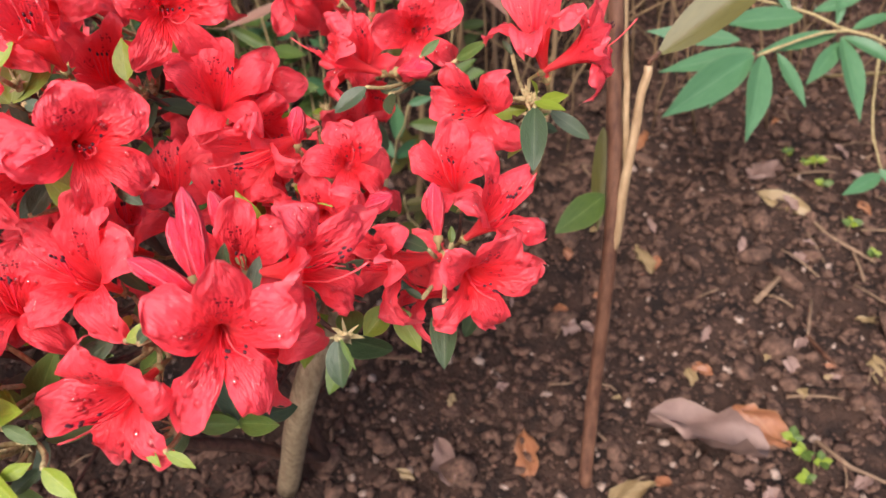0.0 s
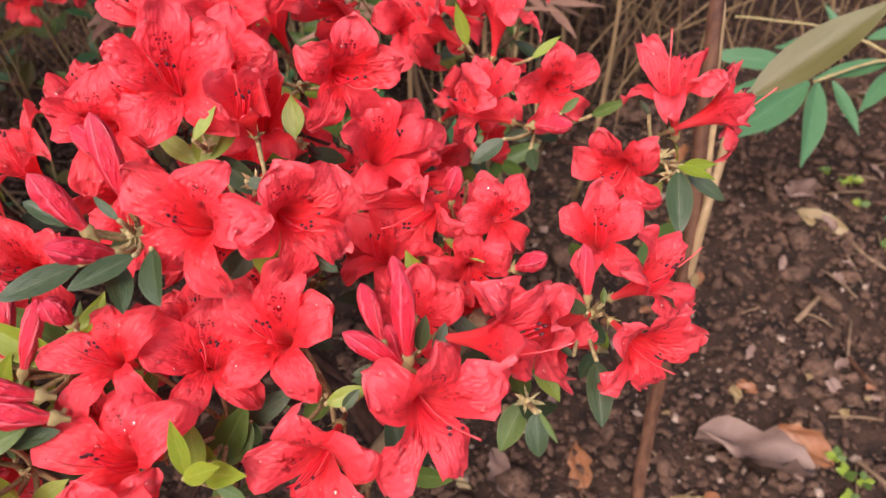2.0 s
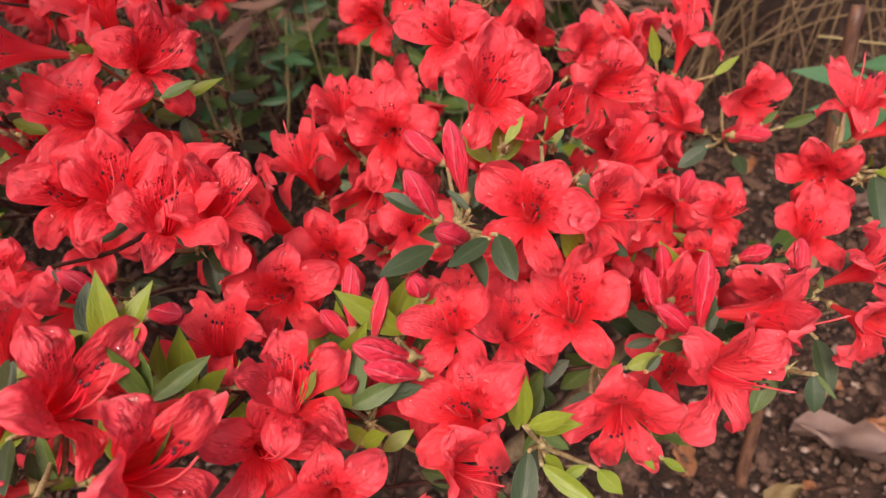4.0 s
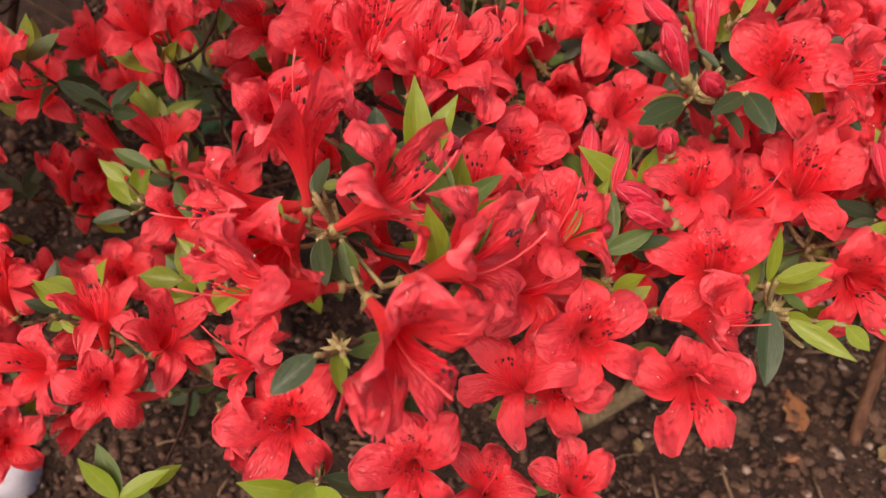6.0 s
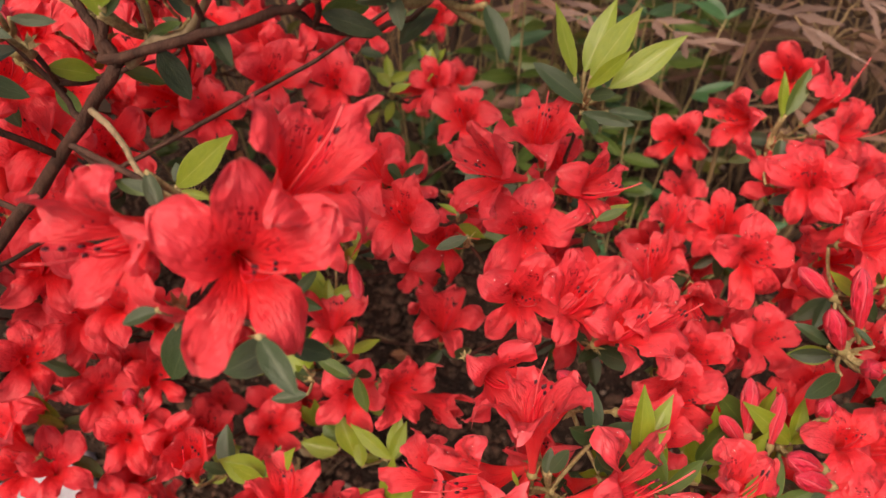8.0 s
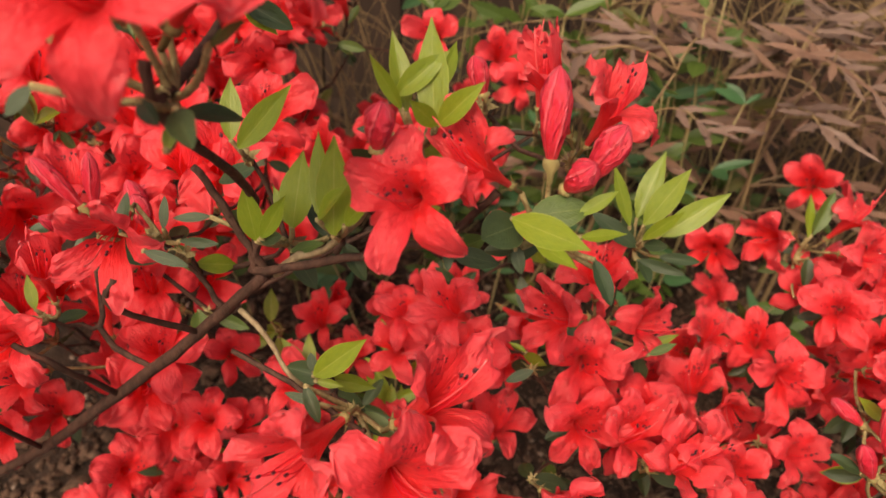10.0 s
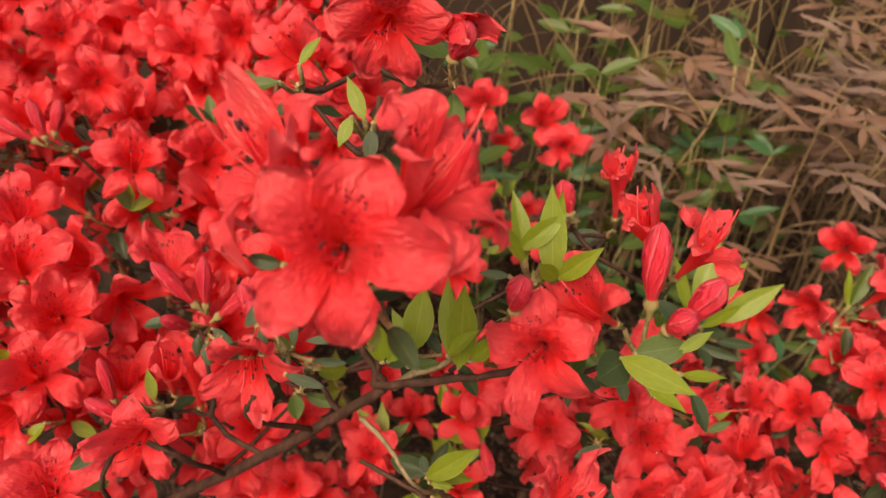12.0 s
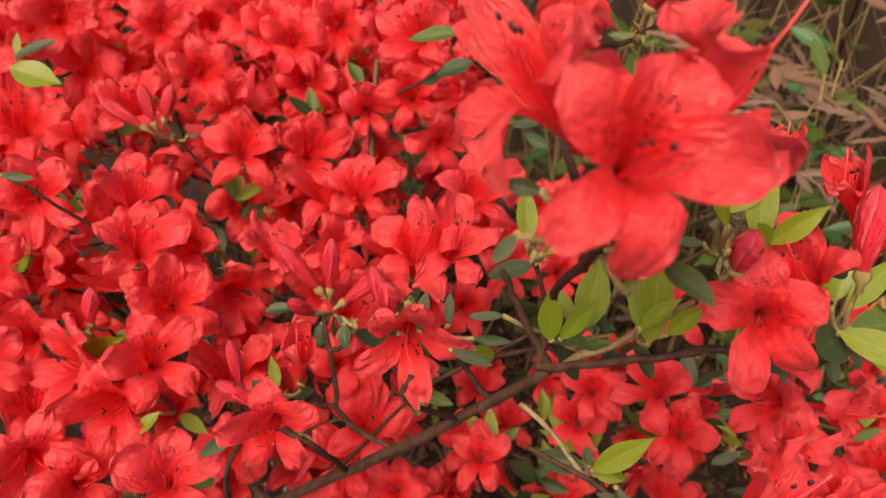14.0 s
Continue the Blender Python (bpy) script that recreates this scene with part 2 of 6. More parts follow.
# ---- mesh helpers ----
def mesh_of(name, verts, faces, materials, uvs=None, slots=None, smooth=True):
    me = bpy.data.meshes.new(name)
    me.from_pydata([tuple(v) for v in verts], [], faces)
    for m in materials if isinstance(materials, (list, tuple)) else [materials]:
        me.materials.append(m)
    if slots is not None:
        me.polygons.foreach_set("material_index", slots)
    me.polygons.foreach_set("use_smooth", [smooth] * len(me.polygons))
    if uvs is not None:
        layer = me.uv_layers.new(name="UVMap")
        index = np.empty(len(me.loops), dtype=np.int32)
        me.loops.foreach_get("vertex_index", index)
        layer.data.foreach_set("uv", np.asarray(uvs, dtype=np.float32)[index].ravel())
    me.update()
    return me


def place(name, me, parent, m=None, label=""):
    ob = new(name, me)
    ob.parent = parent
    if m is not None:
        ob.matrix_basis = m
    if label:
        ob["label"] = label
    return ob


def grid_faces(rows, cols, start=0):
    return [(start + i * cols + j, start + i * cols + j + 1, start + (i + 1) * cols + j + 1, start + (i + 1) * cols + j)
            for i in range(rows - 1) for j in range(cols - 1)]


def tube(points, radii, sides=6, closed=True):
    """Vertices and faces of a tapered tube along a line of points."""
    points = [Vector(p) for p in points]
    verts, faces = [], []
    side = None
    for i, p in enumerate(points):
        ahead = (points[min(i + 1, len(points) - 1)] - points[max(i - 1, 0)]).normalized()
        if side is None:
            side = ahead.orthogonal().normalized()
        side = (side - ahead * side.dot(ahead)).normalized()
        other = ahead.cross(side)
        for k in range(sides):
            a = 2 * math.pi * k / sides
            verts.append(p + (side * math.cos(a) + other * math.sin(a)) * radii[i])
    for i in range(len(points) - 1):
        for k in range(sides):
            a, b = i * sides + k, i * sides + (k + 1) % sides
            faces.append((a, b, b + sides, a + sides))
    if closed:
        faces.append(tuple(range(sides))[::-1])
        faces.append(tuple(range(len(verts) - sides, len(verts))))
    return verts, faces


def bend(a, b, sag, steps, rng=None, rough=0.0):
    """Points of a bowed line from a to b; sag is the offset of its middle."""
    a, b, sag = Vector(a), Vector(b), Vector(sag)
    line = []
    for i in range(steps + 1):
        s = i / steps
        p = a.lerp(b, s) + sag * (4 * s * (1 - s))
        if rng and 0 < i < steps:
            p += Vector([rng.uniform(-rough, rough) for _ in range(3)])
        line.append(p)
    return line


def facing(at, way, up=(0, 0, 1), spin=0.0, size=1.0):
    """A pose at a point, with local z along way and local y as near to up as can be."""
    z = Vector(way).normalized()
    x = Vector(up).cross(z)
    x = x.normalized() if x.length > 1e-4 else Vector((1, 0, 0))
    y = z.cross(x)
    m = Matrix((x, y, z)).transposed().to_4x4()
    return Matrix.Translation(at) @ m @ Matrix.Rotation(radians(spin), 4, "Z") @ Matrix.Scale(size, 4)


def heading(azimuth, elevation):
    a, e = radians(azimuth), radians(elevation)
    return Vector((math.cos(a) * math.cos(e), math.sin(a) * math.cos(e), math.sin(e)))


# ---- flower ----
# One flower is 1 wide, faces +z, its mouth at the origin and its blotched petal at +y.
SHAPES = {  # out and up along the middle of a petal, from the foot of the tube to the tip; widest half of the lobe
    "o": (((0.022, -0.48), (0.030, -0.34), (0.052, -0.20), (0.098, -0.075), (0.180, 0.030), (0.280, 0.090), (0.385, 0.105), (0.485, 0.060)), 0.158),
    "f": (((0.022, -0.50), (0.032, -0.35), (0.060, -0.20), (0.105, -0.06), (0.175, 0.065), (0.255, 0.145), (0.34, 0.195), (0.430, 0.185)), 0.140),
    "w": (((0.022, -0.48), (0.030, -0.34), (0.052, -0.20), (0.100, -0.075), (0.185, 0.030), (0.285, 0.085), (0.385, 0.095), (0.480, 0.055)), 0.168),
    "h": (((0.024, -0.45), (0.038, -0.30), (0.058, -0.15), (0.085, 0.0), (0.115, 0.12), (0.145, 0.23), (0.165, 0.33), (0.16, 0.42)), 0.128),
}


def along(line, u):
    """A smooth curve through the points of a line, u from 0 to 1."""
    n = len(line) - 1
    i = min(int(u * n), n - 1)
    f = u * n - i
    p = [line[max(0, min(n, i + k))] for k in (-1, 0, 1, 2)]
    return [0.5 * (2 * p[1][k] + (p[2][k] - p[0][k]) * f + (2 * p[0][k] - 5 * p[1][k] + 4 * p[2][k] - p[3][k]) * f * f
                   + (3 * p[1][k] - p[0][k] - 3 * p[2][k] + p[3][k]) * f ** 3) for k in (0, 1)]


def petal_point(shape, u, v, dice):
    line, wide = SHAPES[shape]
    r, z = along(line, u)
    lobe = max(0.0, (u - 0.36) / 0.64)
    wide = wide * dice["wide"]
    grow = 1 + (dice["reach"] - 1) * lobe
    r *= grow
    z += dice["tip"] * lobe * lobe
    if lobe < 0.62:
        w = min(0.82 * r, wide * (0.40 + 0.60 * math.sin(math.pi / 2 * min(1, lobe / 0.62)) ** 1.3))
    else:
        s = (lobe - 0.62) / 0.38
        w = wide * (max(0.0, 1 - s ** 1.9) ** 0.68)
    w *= 1 + lobe * (0.05 * math.sin(dice["phase"] * 7 + lobe * 17) + 0.03 * math.sin(dice["phase"] * 3 + lobe * 41 + (2 if v > 0 else 0)))
    across = v * w
    r -= across * across / (2 * max(r, 0.03)) * max(0.0, 1 - 1.3 * lobe)
    ph = dice["phase"]
    edge = v * v
    z += lobe * (dice["cup"] * edge + dice["ruffle"] * edge * math.sin(ph + v * 2.4 + lobe * 9.0) + 0.014 * math.sin(ph * 2 + lobe * 11 + v * 3.0) + 0.011 * math.sin(ph * 9 + lobe * 21 + v * 8.0)
                 + 0.030 * math.sin(ph * 5 + lobe * 19 - v * 7.0) * abs(v) + dice["fold"] * abs(v) + 0.006 * math.sin(ph * 4 + v * 11.0))
    z -= 0.016 * lobe * (1 - 0.5 * lobe) * math.exp(-(v / 0.14) ** 2)
    z += dice["twist"] * lobe * lobe * across
    across += lobe * lobe * dice["sway"] + lobe * 0.010 * math.sin(ph + lobe * 9)
    r += lobe * 0.016 * math.sin(ph * 3 + v * 6) * abs(v)
    return Vector((across, r, z))


def petal_dice(rng, shape):
    return {"reach": rng.uniform(0.90, 1.08), "wide": rng.uniform(0.88, 1.12), "tip": rng.uniform(-0.26, 0.08), "phase": rng.uniform(0, 6.28),
            "cup": rng.uniform(-0.13, 0.07), "ruffle": rng.uniform(0.04, 0.10), "sway": rng.uniform(-0.08, 0.08), "twist": rng.uniform(-0.9, 0.9), "fold": rng.uniform(-0.05, 0.09)}


def petal_mesh(shape, dice, material):
    us = [0, 0.14, 0.27, 0.36, 0.44, 0.52, 0.59, 0.66, 0.73, 0.80, 0.86, 0.91, 0.95, 0.98, 0.995, 1.0]
    cols = 13
    verts, uvs = [], []
    for u in us:
        for j in range(cols):
            v = 2 * j / (cols - 1) - 1
            verts.append(petal_point(shape, u, v, dice))
            uvs.append((u, v / 2 + 0.5))
    return mesh_of("petal", verts, grid_faces(len(us), cols), material, uvs)


def drop_mesh(shape, petals, rng, count):
    """Beads of water that lie on the lobes of one flower."""
    verts, faces = [], []
    for _ in range(count):
        angle, dice = rng.choice(petals)
        u, v = rng.uniform(0.5, 0.95), rng.uniform(-0.75, 0.75)
        turn = Matrix.Rotation(angle, 3, "Z")
        p = turn @ petal_point(shape, u, v, dice)
        du = turn @ petal_point(shape, u + 0.02, v, dice) - p
        dv = turn @ petal_point(shape, u, v + 0.05, dice) - p
        normal = dv.cross(du).normalized()
        if normal.z < 0:
            normal = -normal
        size = rng.choice((0.007, 0.009, 0.012, 0.015, 0.019, 0.024)) * rng.uniform(0.8, 1.2)
        side = du.normalized()
        other = normal.cross(side)
        start = len(verts)
        for ring, (high, out) in enumerate(((0.0, 1.0), (0.30, 0.93), (0.50, 0.60))):
            for k in range(7):
                a = 6.2832 * k / 7
                verts.append(p + normal * (size * (high - 0.12)) + (side * math.cos(a) * 1.15 + other * math.sin(a)) * (size * out))
        verts.append(p + normal * size * 0.48)
        for ring in range(2):
            for k in range(7):
                a, b = start + ring * 7 + k, start + ring * 7 + (k + 1) % 7
                faces.append((a, b, b + 7, a + 7))
        for k in range(7):
            faces.append((start + 14 + k, start + 14 + (k + 1) % 7, start + 21))
    return mesh_of("dew", verts, faces, WATER)


def stamen_mesh(rng, length, tip_mat, stem_mat, thick, head):
    side, lift = rng.uniform(-0.07, 0.07), rng.uniform(-0.09, -0.01)
    line = [Vector((side * s * 1.3 + 0.01 * math.sin(9 * s), lift * math.sin(s * 2.6) + 0.09 * s * s * s, -0.40 + length * s)) for s in (0, 0.2, 0.4, 0.6, 0.75, 0.88, 1.0)]
    verts, faces = tube(line, [thick] * len(line), 5)
    slots = [0] * len(faces)
    start = len(verts)
    end = line[-1]
    more, cap = tube([end + Vector((0, -head * 0.4, -head)), end + Vector((0, -head * 0.2, -head * 0.4)), end + Vector((0, 0, head * 0.4)), end + Vector((0, head * 0.3, head))],
                     [head * 0.25, head * 0.55, head * 0.55, head * 0.2], 6)
    verts += more
    faces += [tuple(start + i for i in f) for f in cap]
    slots += [1] * len(cap)
    return mesh_of("stamen", verts, faces, [stem_mat, tip_mat], slots=slots)


def calyx_mesh(rng):
    verts, faces = tube([(0, 0, -0.60), (0, 0, -0.50), (0, 0, -0.48), (0, 0, -0.44)], [0.016, 0.02, 0.042, 0.036], 8)
    for k in range(5):
        a = 6.2832 * k / 5 + 0.3
        out = Vector((math.cos(a), math.sin(a), 0))
        side = Vector((-math.sin(a), math.cos(a), 0))
        start = len(verts)
        verts += [out * 0.03 + side * 0.02 + Vector((0, 0, -0.48)), out * 0.03 - side * 0.02 + Vector((0, 0, -0.48)),
                  out * (0.065 + rng.uniform(0, 0.03)) + Vector((0, 0, -0.41 + rng.uniform(-0.05, 0.03)))]
        faces.append((start, start + 1, start + 2))
    return mesh_of("flower", verts, faces, SEPAL)


def flower_kit(shape, seed):
    rng = random.Random(seed)
    petals = []
    meshes = []
    for k in range(5):
        dice = petal_dice(rng, shape)
        if k in (2, 3):  # the two lower lobes hang free
            dice["tip"] -= 0.09
            dice["reach"] *= 1.05
            dice["wide"] *= 0.84
        else:  # the three upper lobes stand together like a fan
            dice["tip"] += 0.05
            dice["wide"] *= 1.08
        angle = radians((0, 64, 146, 214, 296)[k]) + rng.uniform(-0.07, 0.07)
        petals.append((angle, dice))
        meshes.append(petal_mesh(shape, dice, PETAL_BLOTCH if k == 0 else PETAL_SIDE if k in (1, 4) else PETAL))
    reach = 1.0 if shape == "h" else 1.05
    stamens = [stamen_mesh(rng, rng.uniform(0.54, 0.72) * reach, ANTHER, FILAMENT, 0.005, 0.019) for _ in range(5)]
    style = stamen_mesh(rng, 0.86 * reach, STIGMA, STYLE, 0.006, 0.011)
    style.name = "pistil"
    whole = calyx_mesh(rng)
    for mat in (PETAL, PETAL_BLOTCH, PETAL_SIDE, FILAMENT, ANTHER):
        whole.materials.append(mat)
    heap = bmesh.new()
    heap.from_mesh(whole)
    heap.loops.layers.uv.new("UVMap")
    for k, ((angle, _), me) in enumerate(list(zip(petals, meshes)) + [((0, 0), me) for me in stamens[:4]]):
        turned = me.copy()
        turned.transform(Matrix.Rotation(angle, 4, "Z"))
        before = len(heap.faces)
        heap.from_mesh(turned)
        heap.faces.ensure_lookup_table()
        for f in heap.faces[before:]:
            f.material_index = (2, 3, 1, 1, 3)[k] if k < 5 else 4 + f.material_index
        bpy.data.meshes.remove(turned)
    heap.to_mesh(whole)
    heap.free()
    return {"whole": whole, "petals": [(a, m) for (a, _), m in zip(petals, meshes)], "stamens": stamens, "style": style, "calyx": calyx_mesh(rng),
            "drops": drop_mesh(shape, petals, rng, 84)}


KITS = {shape: [flower_kit(shape, 10 * k + ord(shape)) for k in range(count)] for shape, count in (("o", 11), ("f", 10), ("h", 4), ("w", 3))}
BASES = collections.defaultdict(list)  # where the flowers of each shrub join their stalks
MOUTHS = collections.defaultdict(list)


def flower(shrub, key, at, way, cm, shape, rng, rich=True):
    kit = rng.choice(KITS[shape])
    size = cm / 100 * {"o": 0.97, "w": 0.97, "f": 1.06, "h": 1.1}[shape]
    m = facing(at, way, (0, 0.25, 1), rng.uniform(-20, 20), size)
    head = place("flower", kit["calyx"] if rich else kit["whole"], shrub, m)
    for angle, me in kit["petals"] if rich else ():
        place("petal", me, head, Matrix.Rotation(angle, 4, "Z"))
    if rich:
        for me in kit["stamens"] if key in "ab" else kit["stamens"][:3]:
            place("stamen", me, head, None)
        if key in "ab":
            place("pistil", kit["style"], head, None)
        if key == "a" and shape != "h":
            dew = place("dew", kit["drops"], head, None)
            dew["kind"] = "stuff"
    BASES[key].append(m @ Vector((0, 0, -0.60)))
    MOUTHS[key].append(Vector(at))
    return head


# ---- bud and leaf ----
def bud_mesh(seed):
    """A furled bud 1 long along +z and 1 wide: narrow foot, fat shoulder, folded tip."""
    rng = random.Random(seed)
    verts, uvs = [], []
    rows, cols = 22, 36
    lean = rng.uniform(-0.12, 0.12)
    for i in range(rows):
        s = i / (rows - 1)
        r = 0.5 * (0.22 + 0.78 * math.sin(math.pi / 2 * min(1, s / 0.62)) ** 1.4)
        if s > 0.62:
            r = 0.5 * max(0.0, 1 - ((s - 0.62) / 0.38) ** 2.4) ** 0.75
        r = max(r, 0.02)
        for j in range(cols):
            turn = j / (cols - 1)
            a = 2 * math.pi * turn + s * 0.9
            fold = (5 * turn + 0.15 * math.sin(7 * s + seed)) % 1.0
            pleat = 1 + (0.20 * (fold - 0.5) - 0.18 * math.exp(-((fold - 0.02) / 0.06) ** 2)) * (0.35 + 0.65 * s)
            pleat += 0.05 * math.sin(13 * s + 9 * fold + seed) * math.sin(3.1 * s) + 0.045 * math.sin(29 * s + 31 * turn + 2 * seed) * math.sin(3.1 * s)
            verts.append((r * pleat * math.cos(a) + lean * s * s, r * pleat * math.sin(a), s))
            uvs.append((s, turn))
    return mesh_of("bud", verts, grid_faces(rows, cols), BUD, uvs)


BUDS = [bud_mesh(k) for k in range(4)]
BUD_CUP = mesh_of("calyx", *tube([(0, 0, -0.12), (0, 0, -0.02), (0, 0, 0.05), (0, 0, 0.12)], [0.10, 0.14, 0.30, 0.27], 8), SEPAL)


def leaf_mesh(seed, material, point=1.0, curl=0.1, fold=0.18, rag=0.0):
    """A leaf 1 long along +y and 1 wide in x; its upper face looks to +z."""
    rng = random.Random(seed)
    verts, uvs = [], []
    rows, cols = 10, 7
    wave, twist = rng.uniform(0, 6), rng.uniform(-0.25, 0.25)
    for i in range(rows):
        s = i / (rows - 1)
        w = 0.5 * math.sin(math.pi * s ** 0.88) ** (0.75 if s < 0.5 else 0.75 * point) if 0 < s < 1 else (0.05 if s == 0 else 0.012)
        for j in range(cols):
            v = 2 * j / (cols - 1) - 1
            x = v * w * (1 + rag * (rng.random() - 0.5) * abs(v))
            z = fold * abs(v) * w + curl * (s - 0.4) * -(s - 0.4) + 0.025 * math.sin(wave + 9 * s) * v * v + twist * x * s + rag * 0.12 * math.sin(wave * 3 + 7 * s + 4 * v)
            verts.append((x, s, z))
            uvs.append((s, v / 2 + 0.5))
    return mesh_of("leaf", verts, grid_faces(rows, cols), material, uvs)


LEAVES = {kind: [leaf_mesh(31 * k + ord(kind), mat, point, DICE_L.uniform(-0.1, 0.35), DICE_L.uniform(0.1, 0.45), 0.7 if kind in "wrs" else 0.0) for k in range(4)]
          for kind, mat, point, DICE_L in (("o", LEAF_OLD, 0.9, random.Random(2)), ("g", LEAF_MID, 1.1, random.Random(3)), ("y", LEAF_YOUNG, 1.5, random.Random(4)),
                                           ("v", LEAF_OLIVE, 1.3, random.Random(5)), ("b", LEAF_BLUE, 1.5, random.Random(6)), ("d", LEAF_DRY, 1.5, random.Random(7)),
                                           ("w", LEAF_DEAD, 1.1, random.Random(8)), ("r", LEAF_RUST, 1.1, random.Random(9)), ("s", LEAF_STRAW, 1.2, random.Random(10)))}


def leaf_pose(base, tip, ratio, toward, rng, depth=1.0):
    base, tip = Vector(base), Vector(tip)
    y = tip - base
    length = y.length
    y.normalize()
    z = Vector(toward) + Vector([rng.uniform(-0.35, 0.35) for _ in range(3)])
    x = y.cross(z).normalized()
    z = x.cross(y)
    m = Matrix((x, y, z)).transposed().to_4x4()
    return Matrix.Translation(base) @ m @ Matrix.Diagonal((length * ratio, length, length * ratio * depth, 1))


DICE = random.Random(77)


# ---- ground ----
def lie(x, y):
    """Height of the soil: a bed that rises gently away from the path."""
    return 0.035 + 0.115 * max(-0.6, min(y, 1.6))


def spaced(near, step, far):
    out = list(np.arange(-near, near + step / 2, step))
    reach, add = near, step
    while reach < far:
        add *= 1.5
        reach += add
        out = [-reach] + out + [reach]
    return out


def bumps(x, y):
    p = Vector((x, y, 0))
    return 0.016 * noise.noise(p * 9) + 0.009 * noise.noise(p * 28) + 0.006 * abs(noise.noise(p * 60)) + 0.004 * noise.noise(p * 110)


xs, ys = [v - 0.1 for v in spaced(1.1, 0.011, 900)], [v + 0.5 for v in spaced(0.95, 0.011, 900)]
soil_verts = [(x, y, lie(x, y) + (bumps(x, y) if abs(x) < 3 and abs(y) < 3 else 0)) for y in ys for x in xs]
tagged(new("ground", mesh_of("ground", soil_verts, grid_faces(len(ys), len(xs)), SOIL)), "moist dark brown garden soil with crumbs and litter", "soil", kind="structure")


def lump(rng, r, flat=0.6):
    stretch = (rng.uniform(0.6, 1.7), rng.uniform(0.6, 1.2), flat * rng.uniform(0.6, 1.2))
    turn = Euler((rng.uniform(-0.6, 0.6), rng.uniform(-0.6, 0.6), rng.uniform(0, 6.28))).to_matrix()
    return [turn @ (Vector((v.x * stretch[0], v.y * stretch[1], v.z * stretch[2])) * (r * rng.uniform(0.6, 1.25))) for v in LUMP_V]


ball = bmesh.new()
bmesh.ops.create_icosphere(ball, subdivisions=1, radius=1)
ball.verts.ensure_lookup_table()
LUMP_V = [v.co.copy() for v in ball.verts]
LUMP_F = [tuple(v.index for v in f.verts) for f in ball.faces]
ball.free()


def scatter_lumps(name, count, low, high, material, seed, label, area=(-0.85, 0.75, 0.08, 1.08)):
    rng = random.Random(seed)
    verts, faces = [], []
    for _ in range(count):
        x, y = rng.uniform(area[0], area[1]), rng.uniform(area[2], area[3])
        r = low + (high - low) * rng.random() ** 3
        at = Vector((x, y, lie(x, y) + bumps(x, y) + r * 0.45))
        start = len(verts)
        verts += [at + v for v in lump(rng, r)]
        faces += [tuple(start + i for i in f) for f in LUMP_F]
    tagged(new(name, mesh_of(name, verts, faces, material)), label, name.replace("_", " "), kind="stuff")


scatter_lumps("soil_crumbs", 46000, 0.0012, 0.0066, CLOD, 5, "crumbly clods of dark brown soil on the bed")
scatter_lumps("soil_clods", 900, 0.006, 0.015, CLOD, 6, "larger rough clods of brown soil")
scatter_lumps("pale_chips", 150, 0.0015, 0.007, GRIT, 9, "pale bark chips and pebbles strewn on the soil", (-0.12, 0.30, 0.18, 0.50))
scatter_lumps("grit", 1900, 0.0012, 0.0055, GRIT, 7, "small pale stones and bits of bark in the soil")


def soil_spot(x, y, lift=0.0):
    return Vector((x, y, lie(x, y) + bumps(x, y) + lift))


def litter_twigs(count, seed):
    rng = random.Random(seed)
    verts, faces = [], []
    for _ in range(count):
        x, y, a = rng.uniform(-0.7, 0.7), rng.uniform(0.12, 1.0), rng.uniform(0, 3.14)
        size = rng.uniform(0.01, 0.05)
        p = soil_spot(x, y, 0.006)
        q = soil_spot(x + math.cos(a) * size, y + math.sin(a) * size, 0.006)
        more, f = tube(bend(p, q, (0, 0, rng.uniform(0, 0.004)), 3, rng, 0.001), [rng.uniform(0.0005, 0.0016)] * 4, 5)
        start = len(verts)
        verts += more
        faces += [tuple(start + i for i in g) for g in f]
    tagged(new("twig_litter", mesh_of("twig_litter", verts, faces, STRAW)), "short dry twigs and stalk bits lying on the soil", "twigs", kind="stuff")


litter_twigs(240, 8)


def fallen_leaf(base, tip, ratio, kind, label, depth=1.6):
    m = leaf_pose(base, tip, ratio, (0, -0.15, 1), DICE, depth)
    tagged(place("fallen_leaf", DICE.choice(LEAVES[kind]), None, m), label, "leaf", "fallen leaves")


def random_litter(count, seed):
    rng = random.Random(seed)
    for _ in range(count):
        x, y, a = rng.uniform(-0.75, 0.65), rng.uniform(0.15, 0.95), rng.uniform(0, 6.28)
        size = rng.uniform(0.012, 0.035)
        kind = rng.choice("wwrsrw")
        fallen_leaf(soil_spot(x, y, 0.006), soil_spot(x + math.cos(a) * size, y + math.sin(a) * size, 0.008), rng.uniform(0.35, 0.6), kind,
                    {"w": "small dried pinkish brown leaf on the soil", "r": "small curled rust brown leaf on the soil", "s": "small straw yellow dead leaf on the soil"}[kind])


random_litter(44, 12)


def litter_flecks(count, seed):
    """Small torn bits of dead leaf on the open soil beside the shrub."""
    rng = random.Random(seed)
    for _ in range(count):
        x, y, a = rng.uniform(-0.10, 0.40), rng.uniform(0.27, 0.62), rng.uniform(0, 6.28)
        size = rng.uniform(0.008, 0.022)
        kind = rng.choice("wwwrs")
        fallen_leaf(soil_spot(x, y, 0.006), soil_spot(x + math.cos(a) * size, y + math.sin(a) * size, 0.008), rng.uniform(0.4, 0.8), kind,
                    {"w": "torn pinkish grey bit of dead leaf on the soil", "r": "torn rust brown bit of dead leaf on the soil", "s": "torn straw coloured bit of dead leaf on the soil"}[kind])


litter_flecks(46, 14)


